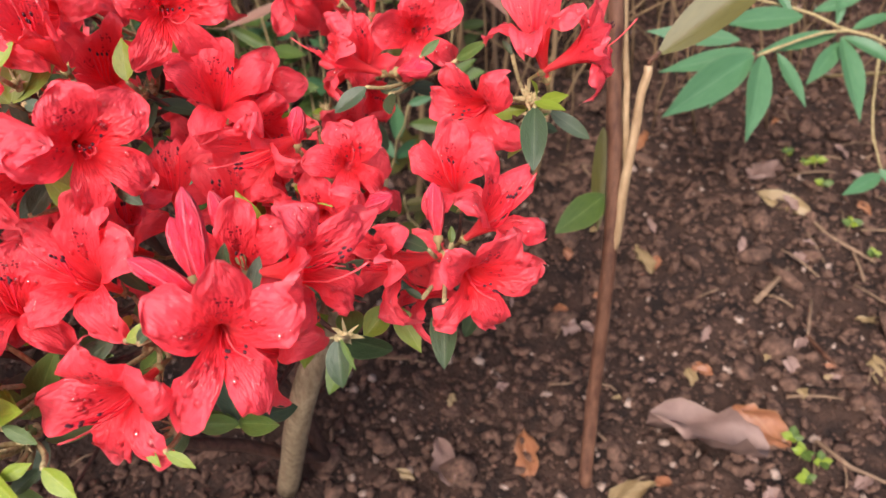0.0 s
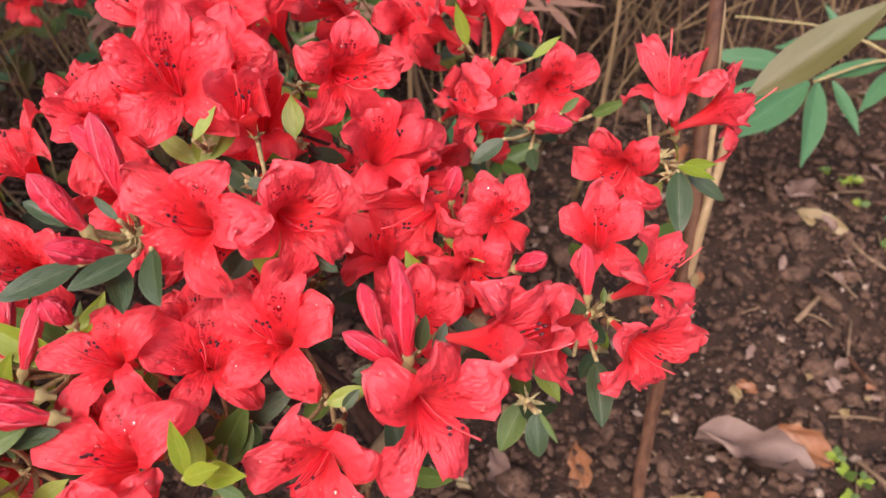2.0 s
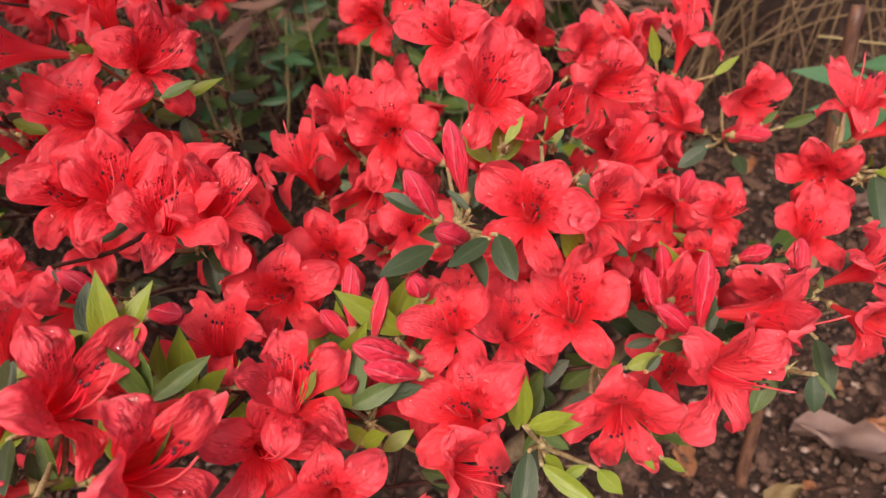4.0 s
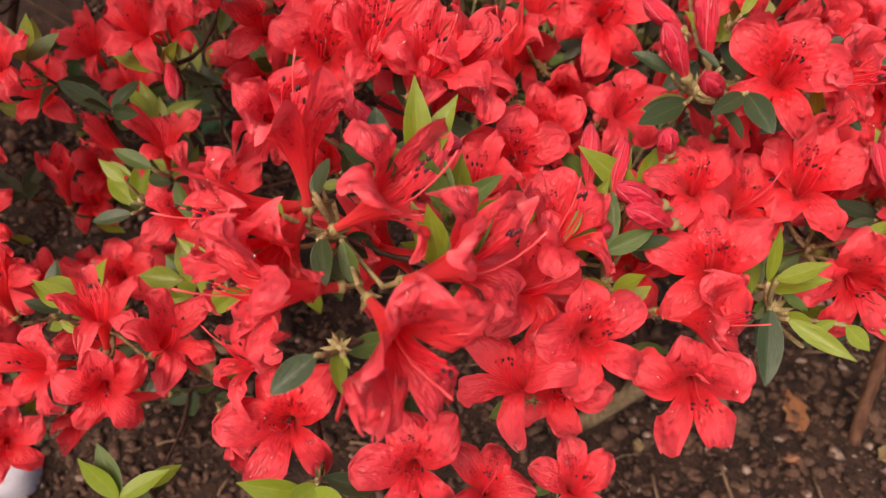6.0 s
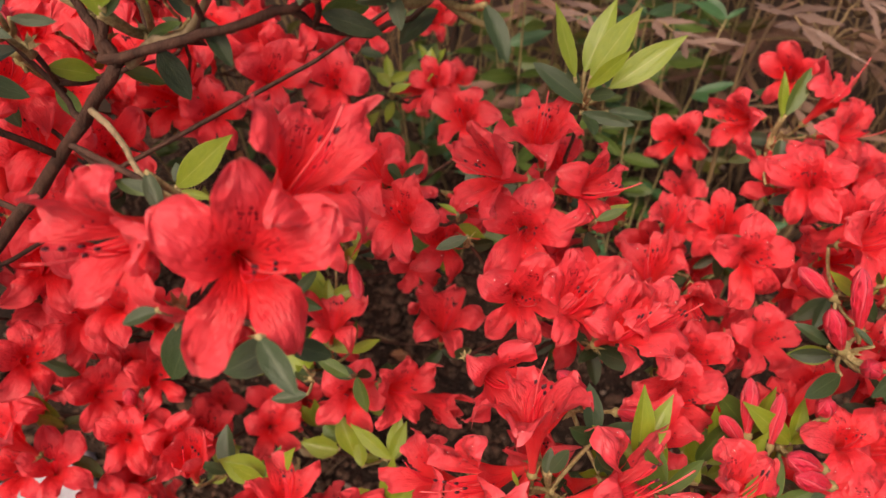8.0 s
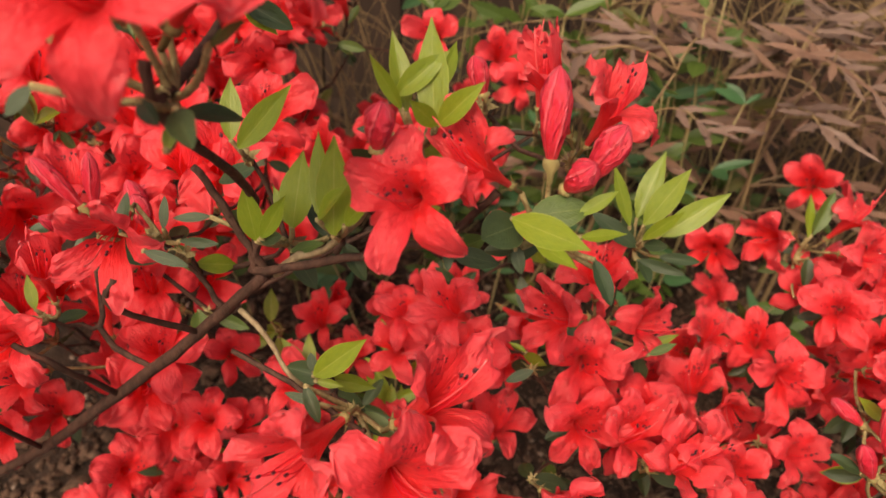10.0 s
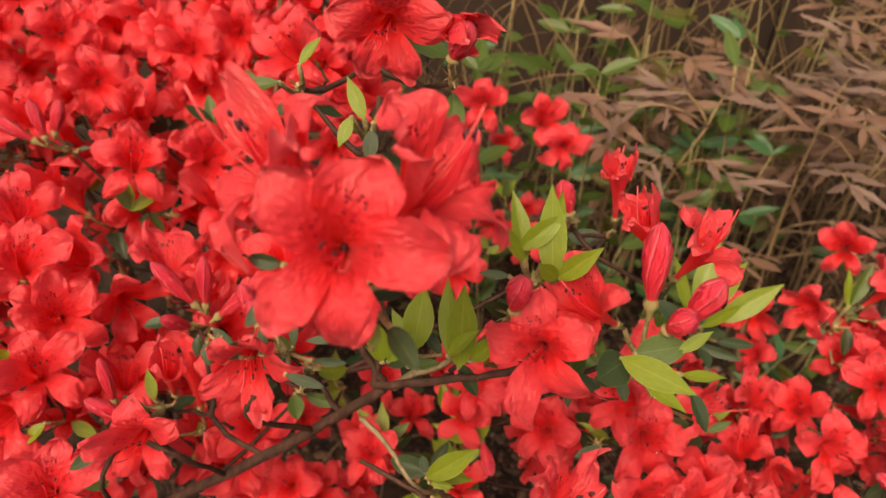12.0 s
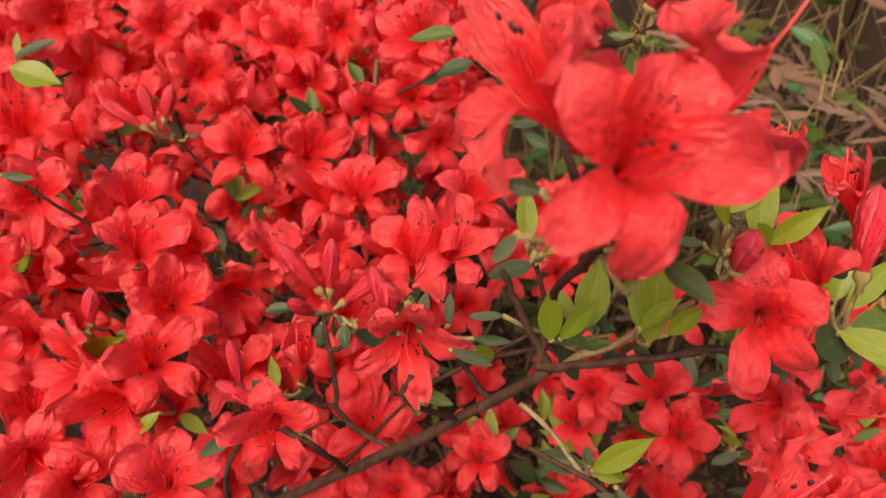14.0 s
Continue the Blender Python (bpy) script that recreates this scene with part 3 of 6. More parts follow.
def thing(name, label, category, at, group=""):
    root = tagged(new(name), label, category, group)
    root.location = at
    return root


class Rooted:
    """Places parts in world coordinates under a thing whose origin stands at its base."""

    def __init__(self, name, label, category, at, group=""):
        self.at = Vector(at)
        self.root = thing(name, label, category, at, group)
        self.back = Matrix.Translation(-self.at)

    def put(self, name, me, m=None, label=""):
        return place(name, me, self.root, self.back @ (m if m is not None else Matrix()), label)

    def stem(self, name, points, radii, material, sides=7, label=""):
        return self.put(name, mesh_of(name, *tube([Vector(p) for p in points], radii, sides), material), None, label)

    def leaf(self, base, tip, ratio, kind, toward=(0.05, -0.65, 0.75)):
        return self.put("leaf", DICE.choice(LEAVES[kind]), leaf_pose(base, tip, ratio, toward, DICE))


# ---- fence behind the bed ----
fence = Rooted("fence", "weathered dark brown wooden board fence behind the bed", "fence", (0, 1.16, lie(0, 1.16)))
board_rng = random.Random(3)
for k in range(26):
    w = 0.135
    x = -1.8 + k * (w + 0.004)
    box = bmesh.new()
    bmesh.ops.create_cube(box, size=1)
    bmesh.ops.scale(box, vec=(w, 0.018, 1.7), verts=box.verts)
    bmesh.ops.bevel(box, geom=box.edges[:], offset=0.002, segments=1, affect="EDGES")
    me = bpy.data.meshes.new("board")
    box.to_mesh(me)
    box.free()
    me.materials.append(BOARD)
    fence.put("board", me, Matrix.Translation((x + w / 2, 1.16 + board_rng.uniform(-0.003, 0.003), 0.98)))


# ---- plants behind the bed ----
def nandina(name, label, root, top, kind, bark, seed, sprays, spread, low=4):
    """A thin cane with sprays of narrow pointed leaflets."""
    rng = random.Random(seed)
    plant = Rooted(name, label, "shrub", root, "heavenly bamboo plants")
    line = bend(root, top, (rng.uniform(-0.03, 0.03), rng.uniform(-0.03, 0.03), 0), 8, rng, 0.003)
    plant.stem("cane", line, [0.0035 - 0.0003 * i for i in range(9)], bark)
    for k in range(sprays):
        start = line[rng.randint(low, 8)]
        a = rng.uniform(0, 6.28)
        end = start + Vector((math.cos(a), math.sin(a) * 0.7, rng.uniform(-0.15, 0.5))) * rng.uniform(0.5, 1.0) * spread
        twig = bend(start, end, (0, 0, spread * 0.12), 6, rng, 0.001)
        plant.stem("leaf_stalk", twig, [0.0013] * 5 + [0.0009] * 2, bark, 5)
        out = (end - start).normalized()
        for at in (twig[3], twig[5], twig[6]):
            for side in (-1, 1, 0):
                if side == 0 and at is not twig[6]:
                    continue
                away = (out * rng.uniform(0.5, 1.0) + out.cross(Vector((0, 0, 1))) * side * rng.uniform(0.6, 1.0) + Vector((0, 0, rng.uniform(-0.6, 0.1)))).normalized()
                plant.leaf(at, at + away * rng.uniform(0.032, 0.060), rng.uniform(0.14, 0.22), kind, (0, -0.4, 0.9))
    return plant


def dry_stalks(count, seed):
    rng = random.Random(seed)
    verts, faces = [], []
    for _ in range(count):
        x, y = rng.uniform(-0.75, 0.75), rng.uniform(0.72, 1.1)
        p = soil_spot(x, y)
        lean = rng.uniform(-0.35, 0.35)
        high = rng.uniform(0.15, 0.62)
        q = p + Vector((lean, rng.uniform(-0.12, 0.05), high))
        r = rng.uniform(0.0006, 0.002)
        more, f = tube(bend(p, q, (lean * -0.15, 0, rng.uniform(0, 0.08)), 7, rng, 0.004), [r * (1 - 0.08 * i) for i in range(8)], 5)
        start = len(verts)
        verts += more
        faces += [tuple(start + i for i in g) for g in f]
    tagged(new("dry_stalks", mesh_of("dry_stalks", verts, faces, DRY_STALK)), "tangle of thin dry brown stalks behind the azaleas", "dry stalks", kind="stuff")


dry_stalks(250, 21)


def weed(at, high, leaves_, kind, seed):
    rng = random.Random(seed)
    plant = Rooted("weed", "small green weed with narrow leaves on the soil", "weed", at, "weeds behind the azaleas")
    top = Vector(at) + Vector((rng.uniform(-0.06, 0.06), rng.uniform(-0.06, 0.03), high))
    line = bend(at, top, (rng.uniform(-0.02, 0.02), 0, 0), 8, rng, 0.002)
    plant.stem("stem", line, [0.0013] * 6 + [0.001] * 3, STALK, 5)
    for k in range(leaves_):
        base = line[rng.randint(2, 8)]
        a = rng.uniform(0, 6.28)
        plant.leaf(base, base + Vector((math.cos(a), math.sin(a), rng.uniform(-0.1, 0.6))).normalized() * rng.uniform(0.022, 0.048), rng.uniform(0.26, 0.42), kind)


weed_rng = random.Random(31)
for k in range(30):
    x, y = weed_rng.uniform(-0.66, 0.0), weed_rng.uniform(0.56, 1.02)
    weed(soil_spot(x, y), weed_rng.uniform(0.06, 0.34), weed_rng.randint(7, 12), weed_rng.choice("gbgv"), 100 + k)


for k in range(20):
    x, y = weed_rng.uniform(-0.42, -0.14), weed_rng.uniform(0.60, 0.90)
    weed(soil_spot(x, y), weed_rng.uniform(0.28, 0.46), weed_rng.randint(12, 18), weed_rng.choice("gbg"), 160 + k)

for k in range(12):
    x, y = weed_rng.uniform(-0.36, -0.02), weed_rng.uniform(0.72, 1.0)
    weed(soil_spot(x, y), weed_rng.uniform(0.40, 0.58), weed_rng.randint(14, 20), weed_rng.choice("gvg"), 190 + k)


# ---- azalea shrubs ----
def azalea(label, root):
    return Rooted("azalea_shrub", label, "azalea", root, "azalea shrubs")


SHRUBS = {
    "a": azalea("azalea shrub full of wet coral red flowers and buds", soil_spot(-0.12, 0.34)),
    "b": azalea("tall azalea branch shrub with red flowers and lime young leaves", soil_spot(-0.60, 0.36)),
    "c": azalea("low sparse azalea shrub with smaller red flowers", soil_spot(-0.42, 0.40)),
    "d": azalea("dense azalea shrub covered in coral red flowers", soil_spot(-0.72, 0.46)),
}


def put_flowers(key, rows):
    for x, y, z, azimuth, elevation, cm, shape in rows:
        add_flower(key, (x, y, z), heading(azimuth, elevation), cm, shape)


def add_flower(key, at, way, cm, shape, rich=True):
    shrub = SHRUBS[key]
    head = flower(shrub.root, key, at, way, cm, shape, DICE, rich)
    head.matrix_basis = shrub.back @ head.matrix_basis


def put_buds(key, rows):
    shrub = SHRUBS[key]
    for bx, by, bz, tx, ty, tz, cm in rows:
        base, tip = Vector((bx, by, bz)), Vector((tx, ty, tz))
        way = tip - base
        m = facing(base, way, spin=DICE.uniform(0, 360)) @ Matrix.Diagonal((cm / 100, cm / 100, way.length, 1))
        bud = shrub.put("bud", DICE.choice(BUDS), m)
        place("calyx", BUD_CUP, bud, None)
        BASES[key].append(base)


def put_leaves(key, rows):
    shrub = SHRUBS[key]
    for bx, by, bz, tx, ty, tz, ratio, kind in rows:
        ratio *= 0.90 if kind == "y" else 0.92
        shrub.leaf((bx, by, bz), (tx, ty, tz), ratio, kind)
        BASES[key].append(Vector((bx, by, bz)))


put_flowers("a", [
    (-0.108, 0.185, 0.489, -49, 20, 4.9, "w"),
    (-0.065, 0.141, 0.451, -65, 25, 5.3, "o"),
    (-0.043, 0.164, 0.458, -23, 22, 4.8, "f"),
    (0.008, 0.179, 0.437, -70, 18, 4.6, "o"),
    (-0.039, 0.237, 0.447, -67, 40, 4, "o"),
    (0.009, 0.256, 0.457, -117, 9, 4.6, "o"),
    (0.016, 0.206, 0.444, -28, 50, 4.4, "f"),
    (-0.023, 0.196, 0.43, -149, 15, 4.6, "f"),
    (0.035, 0.292, 0.474, 168, 76, 4.8, "f"),
    (0.056, 0.287, 0.467, -11, 34, 4.4, "f"),
    (-0.05, 0.3, 0.458, -166, 26, 4.3, "f"),
    (-0.014, 0.299, 0.47, -78, 19, 4.6, "o"),
    (-0.084, 0.279, 0.455, -86, 26, 4.6, "o"),
    (-0.07, 0.23, 0.456, -127, 5, 4.4, "f"),
    (-0.099, 0.251, 0.502, -61, 13, 4.8, "o"),
])
put_flowers("a", [
    (-0.125, 0.211, 0.512, -79, 54, 4, "h"),
    (-0.136, 0.175, 0.495, -107, 39, 4.9, "o"),
    (-0.138, 0.163, 0.447, -61, 56, 4.8, "o"),
    (-0.15, 0.223, 0.515, -72, 41, 5, "o"),
    (-0.155, 0.299, 0.498, -62, 38, 4.8, "o"),
    (-0.071, 0.351, 0.476, -169, 43, 4.4, "f"),
    (-0.037, 0.353, 0.479, 53, 78, 4.4, "f"),
    (-0.234, 0.251, 0.461, -157, 71, 4.4, "f"),
    (-0.075, 0.258, 0.446, -61, 14, 4.4, "f"),
    (0, 0.231, 0.442, -103, 60, 4.2, "o"),
    (-0.051, 0.222, 0.43, -86, 20, 4.2, "o"),
    (-0.071, 0.183, 0.443, -74, 48, 4.2, "o"),
    (-0.303, 0.183, 0.491, -79, 33, 4.7, "o"),
    (-0.282, 0.177, 0.498, -56, 55, 4.6, "f"),
    (-0.261, 0.165, 0.498, -42, 57, 4.4, "f"),
])
put_flowers("a", [
    (-0.246, 0.175, 0.494, -27, 42, 4.4, "o"),
    (-0.228, 0.171, 0.455, -89, 33, 4.8, "o"),
    (-0.297, 0.113, 0.499, 107, 71, 4.8, "f"),
    (-0.266, 0.092, 0.494, -7, 39, 4.8, "f"),
    (-0.243, 0.076, 0.486, -13, 34, 4.9, "f"),
    (-0.222, 0.105, 0.451, -52, 43, 4.9, "o"),
    (-0.163, 0.151, 0.462, -99, 57, 4, "o"),
    (-0.116, 0.168, 0.453, -104, 56, 4.8, "o"),
    (-0.157, 0.126, 0.445, -113, 50, 5, "o"),
    (-0.1, 0.134, 0.432, -100, 21, 5, "o"),
    (-0.159, 0.111, 0.433, -42, 28, 4.5, "f"),
    (-0.215, 0.202, 0.448, -90, 35, 4.4, "o"),
    (-0.313, 0.097, 0.481, -145, 13, 4.8, "f"),
    (-0.299, 0.068, 0.477, -146, 20, 4.8, "f"),
    (-0.301, 0.09, 0.472, -106, -9, 4.6, "f"),
])
put_flowers("a", [
    (-0.257, 0.046, 0.484, -58, 12, 5, "f"),
    (-0.303, 0.074, 0.406, -78, 46, 4.9, "o"),
    (-0.214, 0.118, 0.464, -41, 69, 4.6, "f"),
    (-0.201, 0.096, 0.436, -82, 42, 4.6, "o"),
    (-0.163, 0.094, 0.414, -103, 24, 4.9, "o"),
    (-0.178, 0.15, 0.421, -94, 43, 4.4, "o"),
    (-0.208, 0.103, 0.398, -94, 32, 4.4, "o"),
    (-0.258, 0.067, 0.395, -82, 45, 4.6, "o"),
    (-0.232, 0.088, 0.353, -91, 70, 4.4, "o"),
    (-0.194, 0.096, 0.345, -75, 65, 4.4, "o"),
    (-0.318, 0.089, 0.424, -155, 50, 4.2, "f"),
    (-0.265, 0.045, 0.475, -94, 10, 3.4, "h"),
    (-0.203, 0.26, 0.434, -96, 5, 4.4, "f"),
    (-0.341, 0.235, 0.477, -66, 43, 4.4, "o"),
])
put_flowers("a", [
    (-0.305, 0.207, 0.51, -92, 31, 5.2, "o"),
    (-0.277, 0.222, 0.526, -40, 28, 4.6, "f"),
    (-0.322, 0.208, 0.538, -139, 24, 4.6, "f"),
    (-0.302, 0.244, 0.539, -115, 72, 4.6, "f"),
    (-0.218, 0.29, 0.467, -72, 71, 4, "f"),
    (-0.196, 0.279, 0.475, -127, 47, 4.4, "o"),
    (-0.19, 0.241, 0.484, -87, 25, 5, "o"),
    (-0.185, 0.338, 0.51, -141, 8, 4.6, "f"),
    (-0.132, 0.354, 0.524, -7, 61, 4.8, "f"),
    (-0.132, 0.321, 0.516, -58, 29, 4.6, "o"),
    (-0.17, 0.261, 0.52, -123, 31, 4.6, "o"),
    (-0.144, 0.251, 0.505, -104, 27, 4.8, "o"),
])
put_buds("a", [
    (-0.072, 0.155, 0.456, -0.074, 0.166, 0.488, 0.72),
    (-0.081, 0.168, 0.449, -0.089, 0.182, 0.465, 0.68),
    (-0.072, 0.154, 0.456, -0.091, 0.155, 0.472, 0.68),
    (-0.006, 0.209, 0.429, -0.007, 0.224, 0.446, 0.68),
    (-0.016, 0.287, 0.456, -0.014, 0.283, 0.467, 0.68),
    (-0.035, 0.22, 0.435, -0.023, 0.217, 0.446, 0.77),
    (-0.159, 0.186, 0.492, -0.166, 0.195, 0.521, 0.81),
    (-0.166, 0.202, 0.497, -0.183, 0.21, 0.506, 0.77),
    (-0.168, 0.176, 0.49, -0.181, 0.178, 0.511, 0.81),
    (-0.157, 0.169, 0.489, -0.169, 0.155, 0.503, 0.77),
    (-0.173, 0.158, 0.47, -0.178, 0.155, 0.482, 0.77),
    (-0.272, 0.138, 0.481, -0.288, 0.139, 0.498, 0.72),
    (-0.264, 0.137, 0.48, -0.248, 0.13, 0.489, 0.72),
])
put_buds("a", [
    (-0.199, 0.154, 0.449, -0.212, 0.161, 0.459, 0.68),
    (-0.192, 0.15, 0.453, -0.188, 0.167, 0.471, 0.64),
    (-0.172, 0.133, 0.457, -0.192, 0.127, 0.469, 0.85),
    (-0.197, 0.141, 0.45, -0.198, 0.123, 0.46, 0.68),
    (-0.072, 0.187, 0.44, -0.08, 0.195, 0.465, 0.68),
    (-0.074, 0.171, 0.437, -0.08, 0.172, 0.456, 0.68),
    (-0.06, 0.24, 0.452, -0.058, 0.242, 0.469, 0.68),
    (-0.025, 0.288, 0.458, -0.008, 0.281, 0.464, 0.77),
    (-0.2, 0.155, 0.452, -0.201, 0.172, 0.473, 0.72),
    (-0.176, 0.137, 0.462, -0.196, 0.13, 0.474, 0.85),
])
put_leaves("a", [
    (0.032, 0.253, 0.46, 0.03, 0.229, 0.447, 0.42, "o"),
    (0.039, 0.261, 0.453, 0.055, 0.254, 0.444, 0.36, "o"),
    (0.034, 0.264, 0.457, 0.031, 0.26, 0.468, 0.4, "y"),
    (0.034, 0.255, 0.461, 0.044, 0.247, 0.468, 0.4, "y"),
    (0.032, 0.255, 0.461, 0.042, 0.239, 0.466, 0.3, "y"),
    (0.025, 0.285, 0.466, 0.021, 0.289, 0.471, 0.4, "o"),
    (0.002, 0.292, 0.461, 0.015, 0.288, 0.471, 0.35, "g"),
    (-0.026, 0.273, 0.456, -0.025, 0.259, 0.455, 0.5, "o"),
    (-0.004, 0.188, 0.419, -0.004, 0.164, 0.411, 0.42, "o"),
    (-0.009, 0.196, 0.437, -0.022, 0.196, 0.445, 0.4, "o"),
    (-0.012, 0.192, 0.417, -0.018, 0.194, 0.42, 0.5, "o"),
    (-0.001, 0.205, 0.432, -0.001, 0.209, 0.437, 0.5, "g"),
])
put_leaves("a", [
    (-0.033, 0.142, 0.451, -0.032, 0.133, 0.44, 0.55, "o"),
    (-0.036, 0.156, 0.437, -0.021, 0.166, 0.417, 0.42, "o"),
    (-0.032, 0.142, 0.451, -0.027, 0.133, 0.448, 0.2, "g"),
    (-0.026, 0.204, 0.401, -0.037, 0.195, 0.392, 0.7, "y"),
    (-0.024, 0.204, 0.401, -0.014, 0.192, 0.387, 0.5, "y"),
    (-0.069, 0.161, 0.456, -0.067, 0.165, 0.468, 0.42, "o"),
    (-0.075, 0.153, 0.454, -0.089, 0.148, 0.457, 0.38, "o"),
    (-0.066, 0.195, 0.441, -0.076, 0.208, 0.456, 0.5, "y"),
    (-0.062, 0.231, 0.441, -0.046, 0.222, 0.437, 0.3, "y"),
    (-0.056, 0.156, 0.45, -0.059, 0.148, 0.455, 0.5, "g"),
    (-0.122, 0.187, 0.476, -0.135, 0.179, 0.468, 0.5, "o"),
    (-0.104, 0.185, 0.474, -0.096, 0.182, 0.47, 0.5, "o"),
])
put_leaves("a", [
    (-0.139, 0.197, 0.474, -0.127, 0.194, 0.47, 0.3, "y"),
    (-0.127, 0.288, 0.467, -0.139, 0.293, 0.474, 0.5, "y"),
    (-0.138, 0.272, 0.479, -0.141, 0.278, 0.487, 0.35, "g"),
    (-0.136, 0.166, 0.421, -0.133, 0.157, 0.411, 0.5, "g"),
    (-0.126, 0.165, 0.42, -0.116, 0.165, 0.419, 0.4, "g"),
    (-0.105, 0.167, 0.436, -0.109, 0.164, 0.433, 0.7, "y"),
    (-0.097, 0.147, 0.42, -0.094, 0.143, 0.414, 0.6, "y"),
    (-0.085, 0.124, 0.423, -0.076, 0.121, 0.419, 0.4, "y"),
    (-0.129, 0.135, 0.422, -0.135, 0.129, 0.416, 0.6, "g"),
    (-0.124, 0.11, 0.424, -0.116, 0.115, 0.429, 0.5, "o"),
    (-0.112, 0.112, 0.434, -0.103, 0.107, 0.427, 0.6, "y"),
    (-0.124, 0.11, 0.432, -0.115, 0.113, 0.435, 0.5, "y"),
])
put_leaves("a", [
    (-0.139, 0.142, 0.431, -0.133, 0.136, 0.424, 0.6, "y"),
    (-0.148, 0.17, 0.49, -0.142, 0.152, 0.485, 0.5, "o"),
    (-0.151, 0.165, 0.492, -0.165, 0.151, 0.492, 0.36, "o"),
    (-0.158, 0.176, 0.496, -0.166, 0.181, 0.501, 0.3, "o"),
    (-0.12, 0.184, 0.505, -0.114, 0.183, 0.504, 0.7, "o"),
    (-0.131, 0.179, 0.469, -0.122, 0.186, 0.478, 0.5, "o"),
    (-0.138, 0.132, 0.428, -0.14, 0.142, 0.446, 0.4, "y"),
    (-0.135, 0.13, 0.433, -0.118, 0.122, 0.446, 0.4, "y"),
    (-0.109, 0.147, 0.43, -0.118, 0.145, 0.427, 0.5, "o"),
    (-0.127, 0.155, 0.424, -0.134, 0.145, 0.412, 0.5, "g"),
    (-0.098, 0.148, 0.445, -0.084, 0.152, 0.449, 0.45, "y"),
    (-0.092, 0.144, 0.448, -0.087, 0.148, 0.453, 0.5, "o"),
])
put_leaves("a", [
    (-0.082, 0.134, 0.435, -0.078, 0.135, 0.436, 0.7, "o"),
    (-0.119, 0.244, 0.48, -0.121, 0.255, 0.492, 0.6, "y"),
    (-0.079, 0.251, 0.423, -0.077, 0.237, 0.409, 0.7, "y"),
    (-0.057, 0.239, 0.411, -0.064, 0.249, 0.422, 0.6, "y"),
    (-0.131, 0.179, 0.45, -0.132, 0.184, 0.455, 0.5, "y"),
    (-0.115, 0.182, 0.453, -0.114, 0.187, 0.458, 0.5, "y"),
    (-0.21, 0.14, 0.431, -0.194, 0.154, 0.461, 0.4, "y"),
    (-0.211, 0.151, 0.428, -0.198, 0.157, 0.435, 0.5, "y"),
    (-0.211, 0.154, 0.417, -0.191, 0.146, 0.408, 0.5, "g"),
    (-0.187, 0.122, 0.427, -0.176, 0.128, 0.432, 0.5, "y"),
    (-0.201, 0.128, 0.434, -0.189, 0.122, 0.427, 0.5, "y"),
    (-0.28, 0.296, 0.395, -0.254, 0.292, 0.391, 0.4, "o"),
])
put_leaves("a", [
    (-0.17, 0.167, 0.486, -0.188, 0.152, 0.486, 0.38, "o"),
    (-0.174, 0.178, 0.492, -0.189, 0.182, 0.498, 0.4, "o"),
    (-0.159, 0.168, 0.487, -0.152, 0.151, 0.483, 0.45, "o"),
    (-0.144, 0.211, 0.501, -0.137, 0.219, 0.509, 0.35, "y"),
    (-0.115, 0.186, 0.477, -0.11, 0.181, 0.47, 0.6, "o"),
    (-0.249, 0.116, 0.463, -0.248, 0.125, 0.488, 0.42, "y"),
    (-0.246, 0.116, 0.463, -0.233, 0.117, 0.478, 0.4, "y"),
    (-0.25, 0.123, 0.456, -0.258, 0.131, 0.465, 0.5, "y"),
    (-0.267, 0.121, 0.462, -0.266, 0.126, 0.475, 0.45, "o"),
    (-0.288, 0.149, 0.472, -0.289, 0.141, 0.462, 0.6, "g"),
    (-0.213, 0.132, 0.441, -0.2, 0.145, 0.455, 0.45, "y"),
    (-0.216, 0.147, 0.443, -0.201, 0.151, 0.447, 0.3, "y"),
])
put_leaves("a", [
    (-0.238, 0.153, 0.435, -0.227, 0.151, 0.432, 0.5, "y"),
    (-0.227, 0.149, 0.446, -0.228, 0.154, 0.451, 0.5, "y"),
    (-0.239, 0.11, 0.458, -0.24, 0.117, 0.465, 0.5, "o"),
    (-0.189, 0.129, 0.449, -0.173, 0.132, 0.452, 0.4, "o"),
    (-0.192, 0.131, 0.437, -0.195, 0.139, 0.446, 0.4, "g"),
    (-0.29, 0.098, 0.49, -0.285, 0.101, 0.5, 0.5, "o"),
    (-0.287, 0.089, 0.48, -0.283, 0.073, 0.477, 0.42, "o"),
    (-0.285, 0.09, 0.472, -0.281, 0.081, 0.462, 0.4, "g"),
    (-0.296, 0.142, 0.48, -0.291, 0.147, 0.484, 0.6, "o"),
    (-0.3, 0.097, 0.481, -0.303, 0.1, 0.486, 0.3, "y"),
    (-0.303, 0.105, 0.461, -0.313, 0.101, 0.456, 0.5, "y"),
    (-0.137, 0.125, 0.44, -0.138, 0.13, 0.462, 0.28, "y"),
])
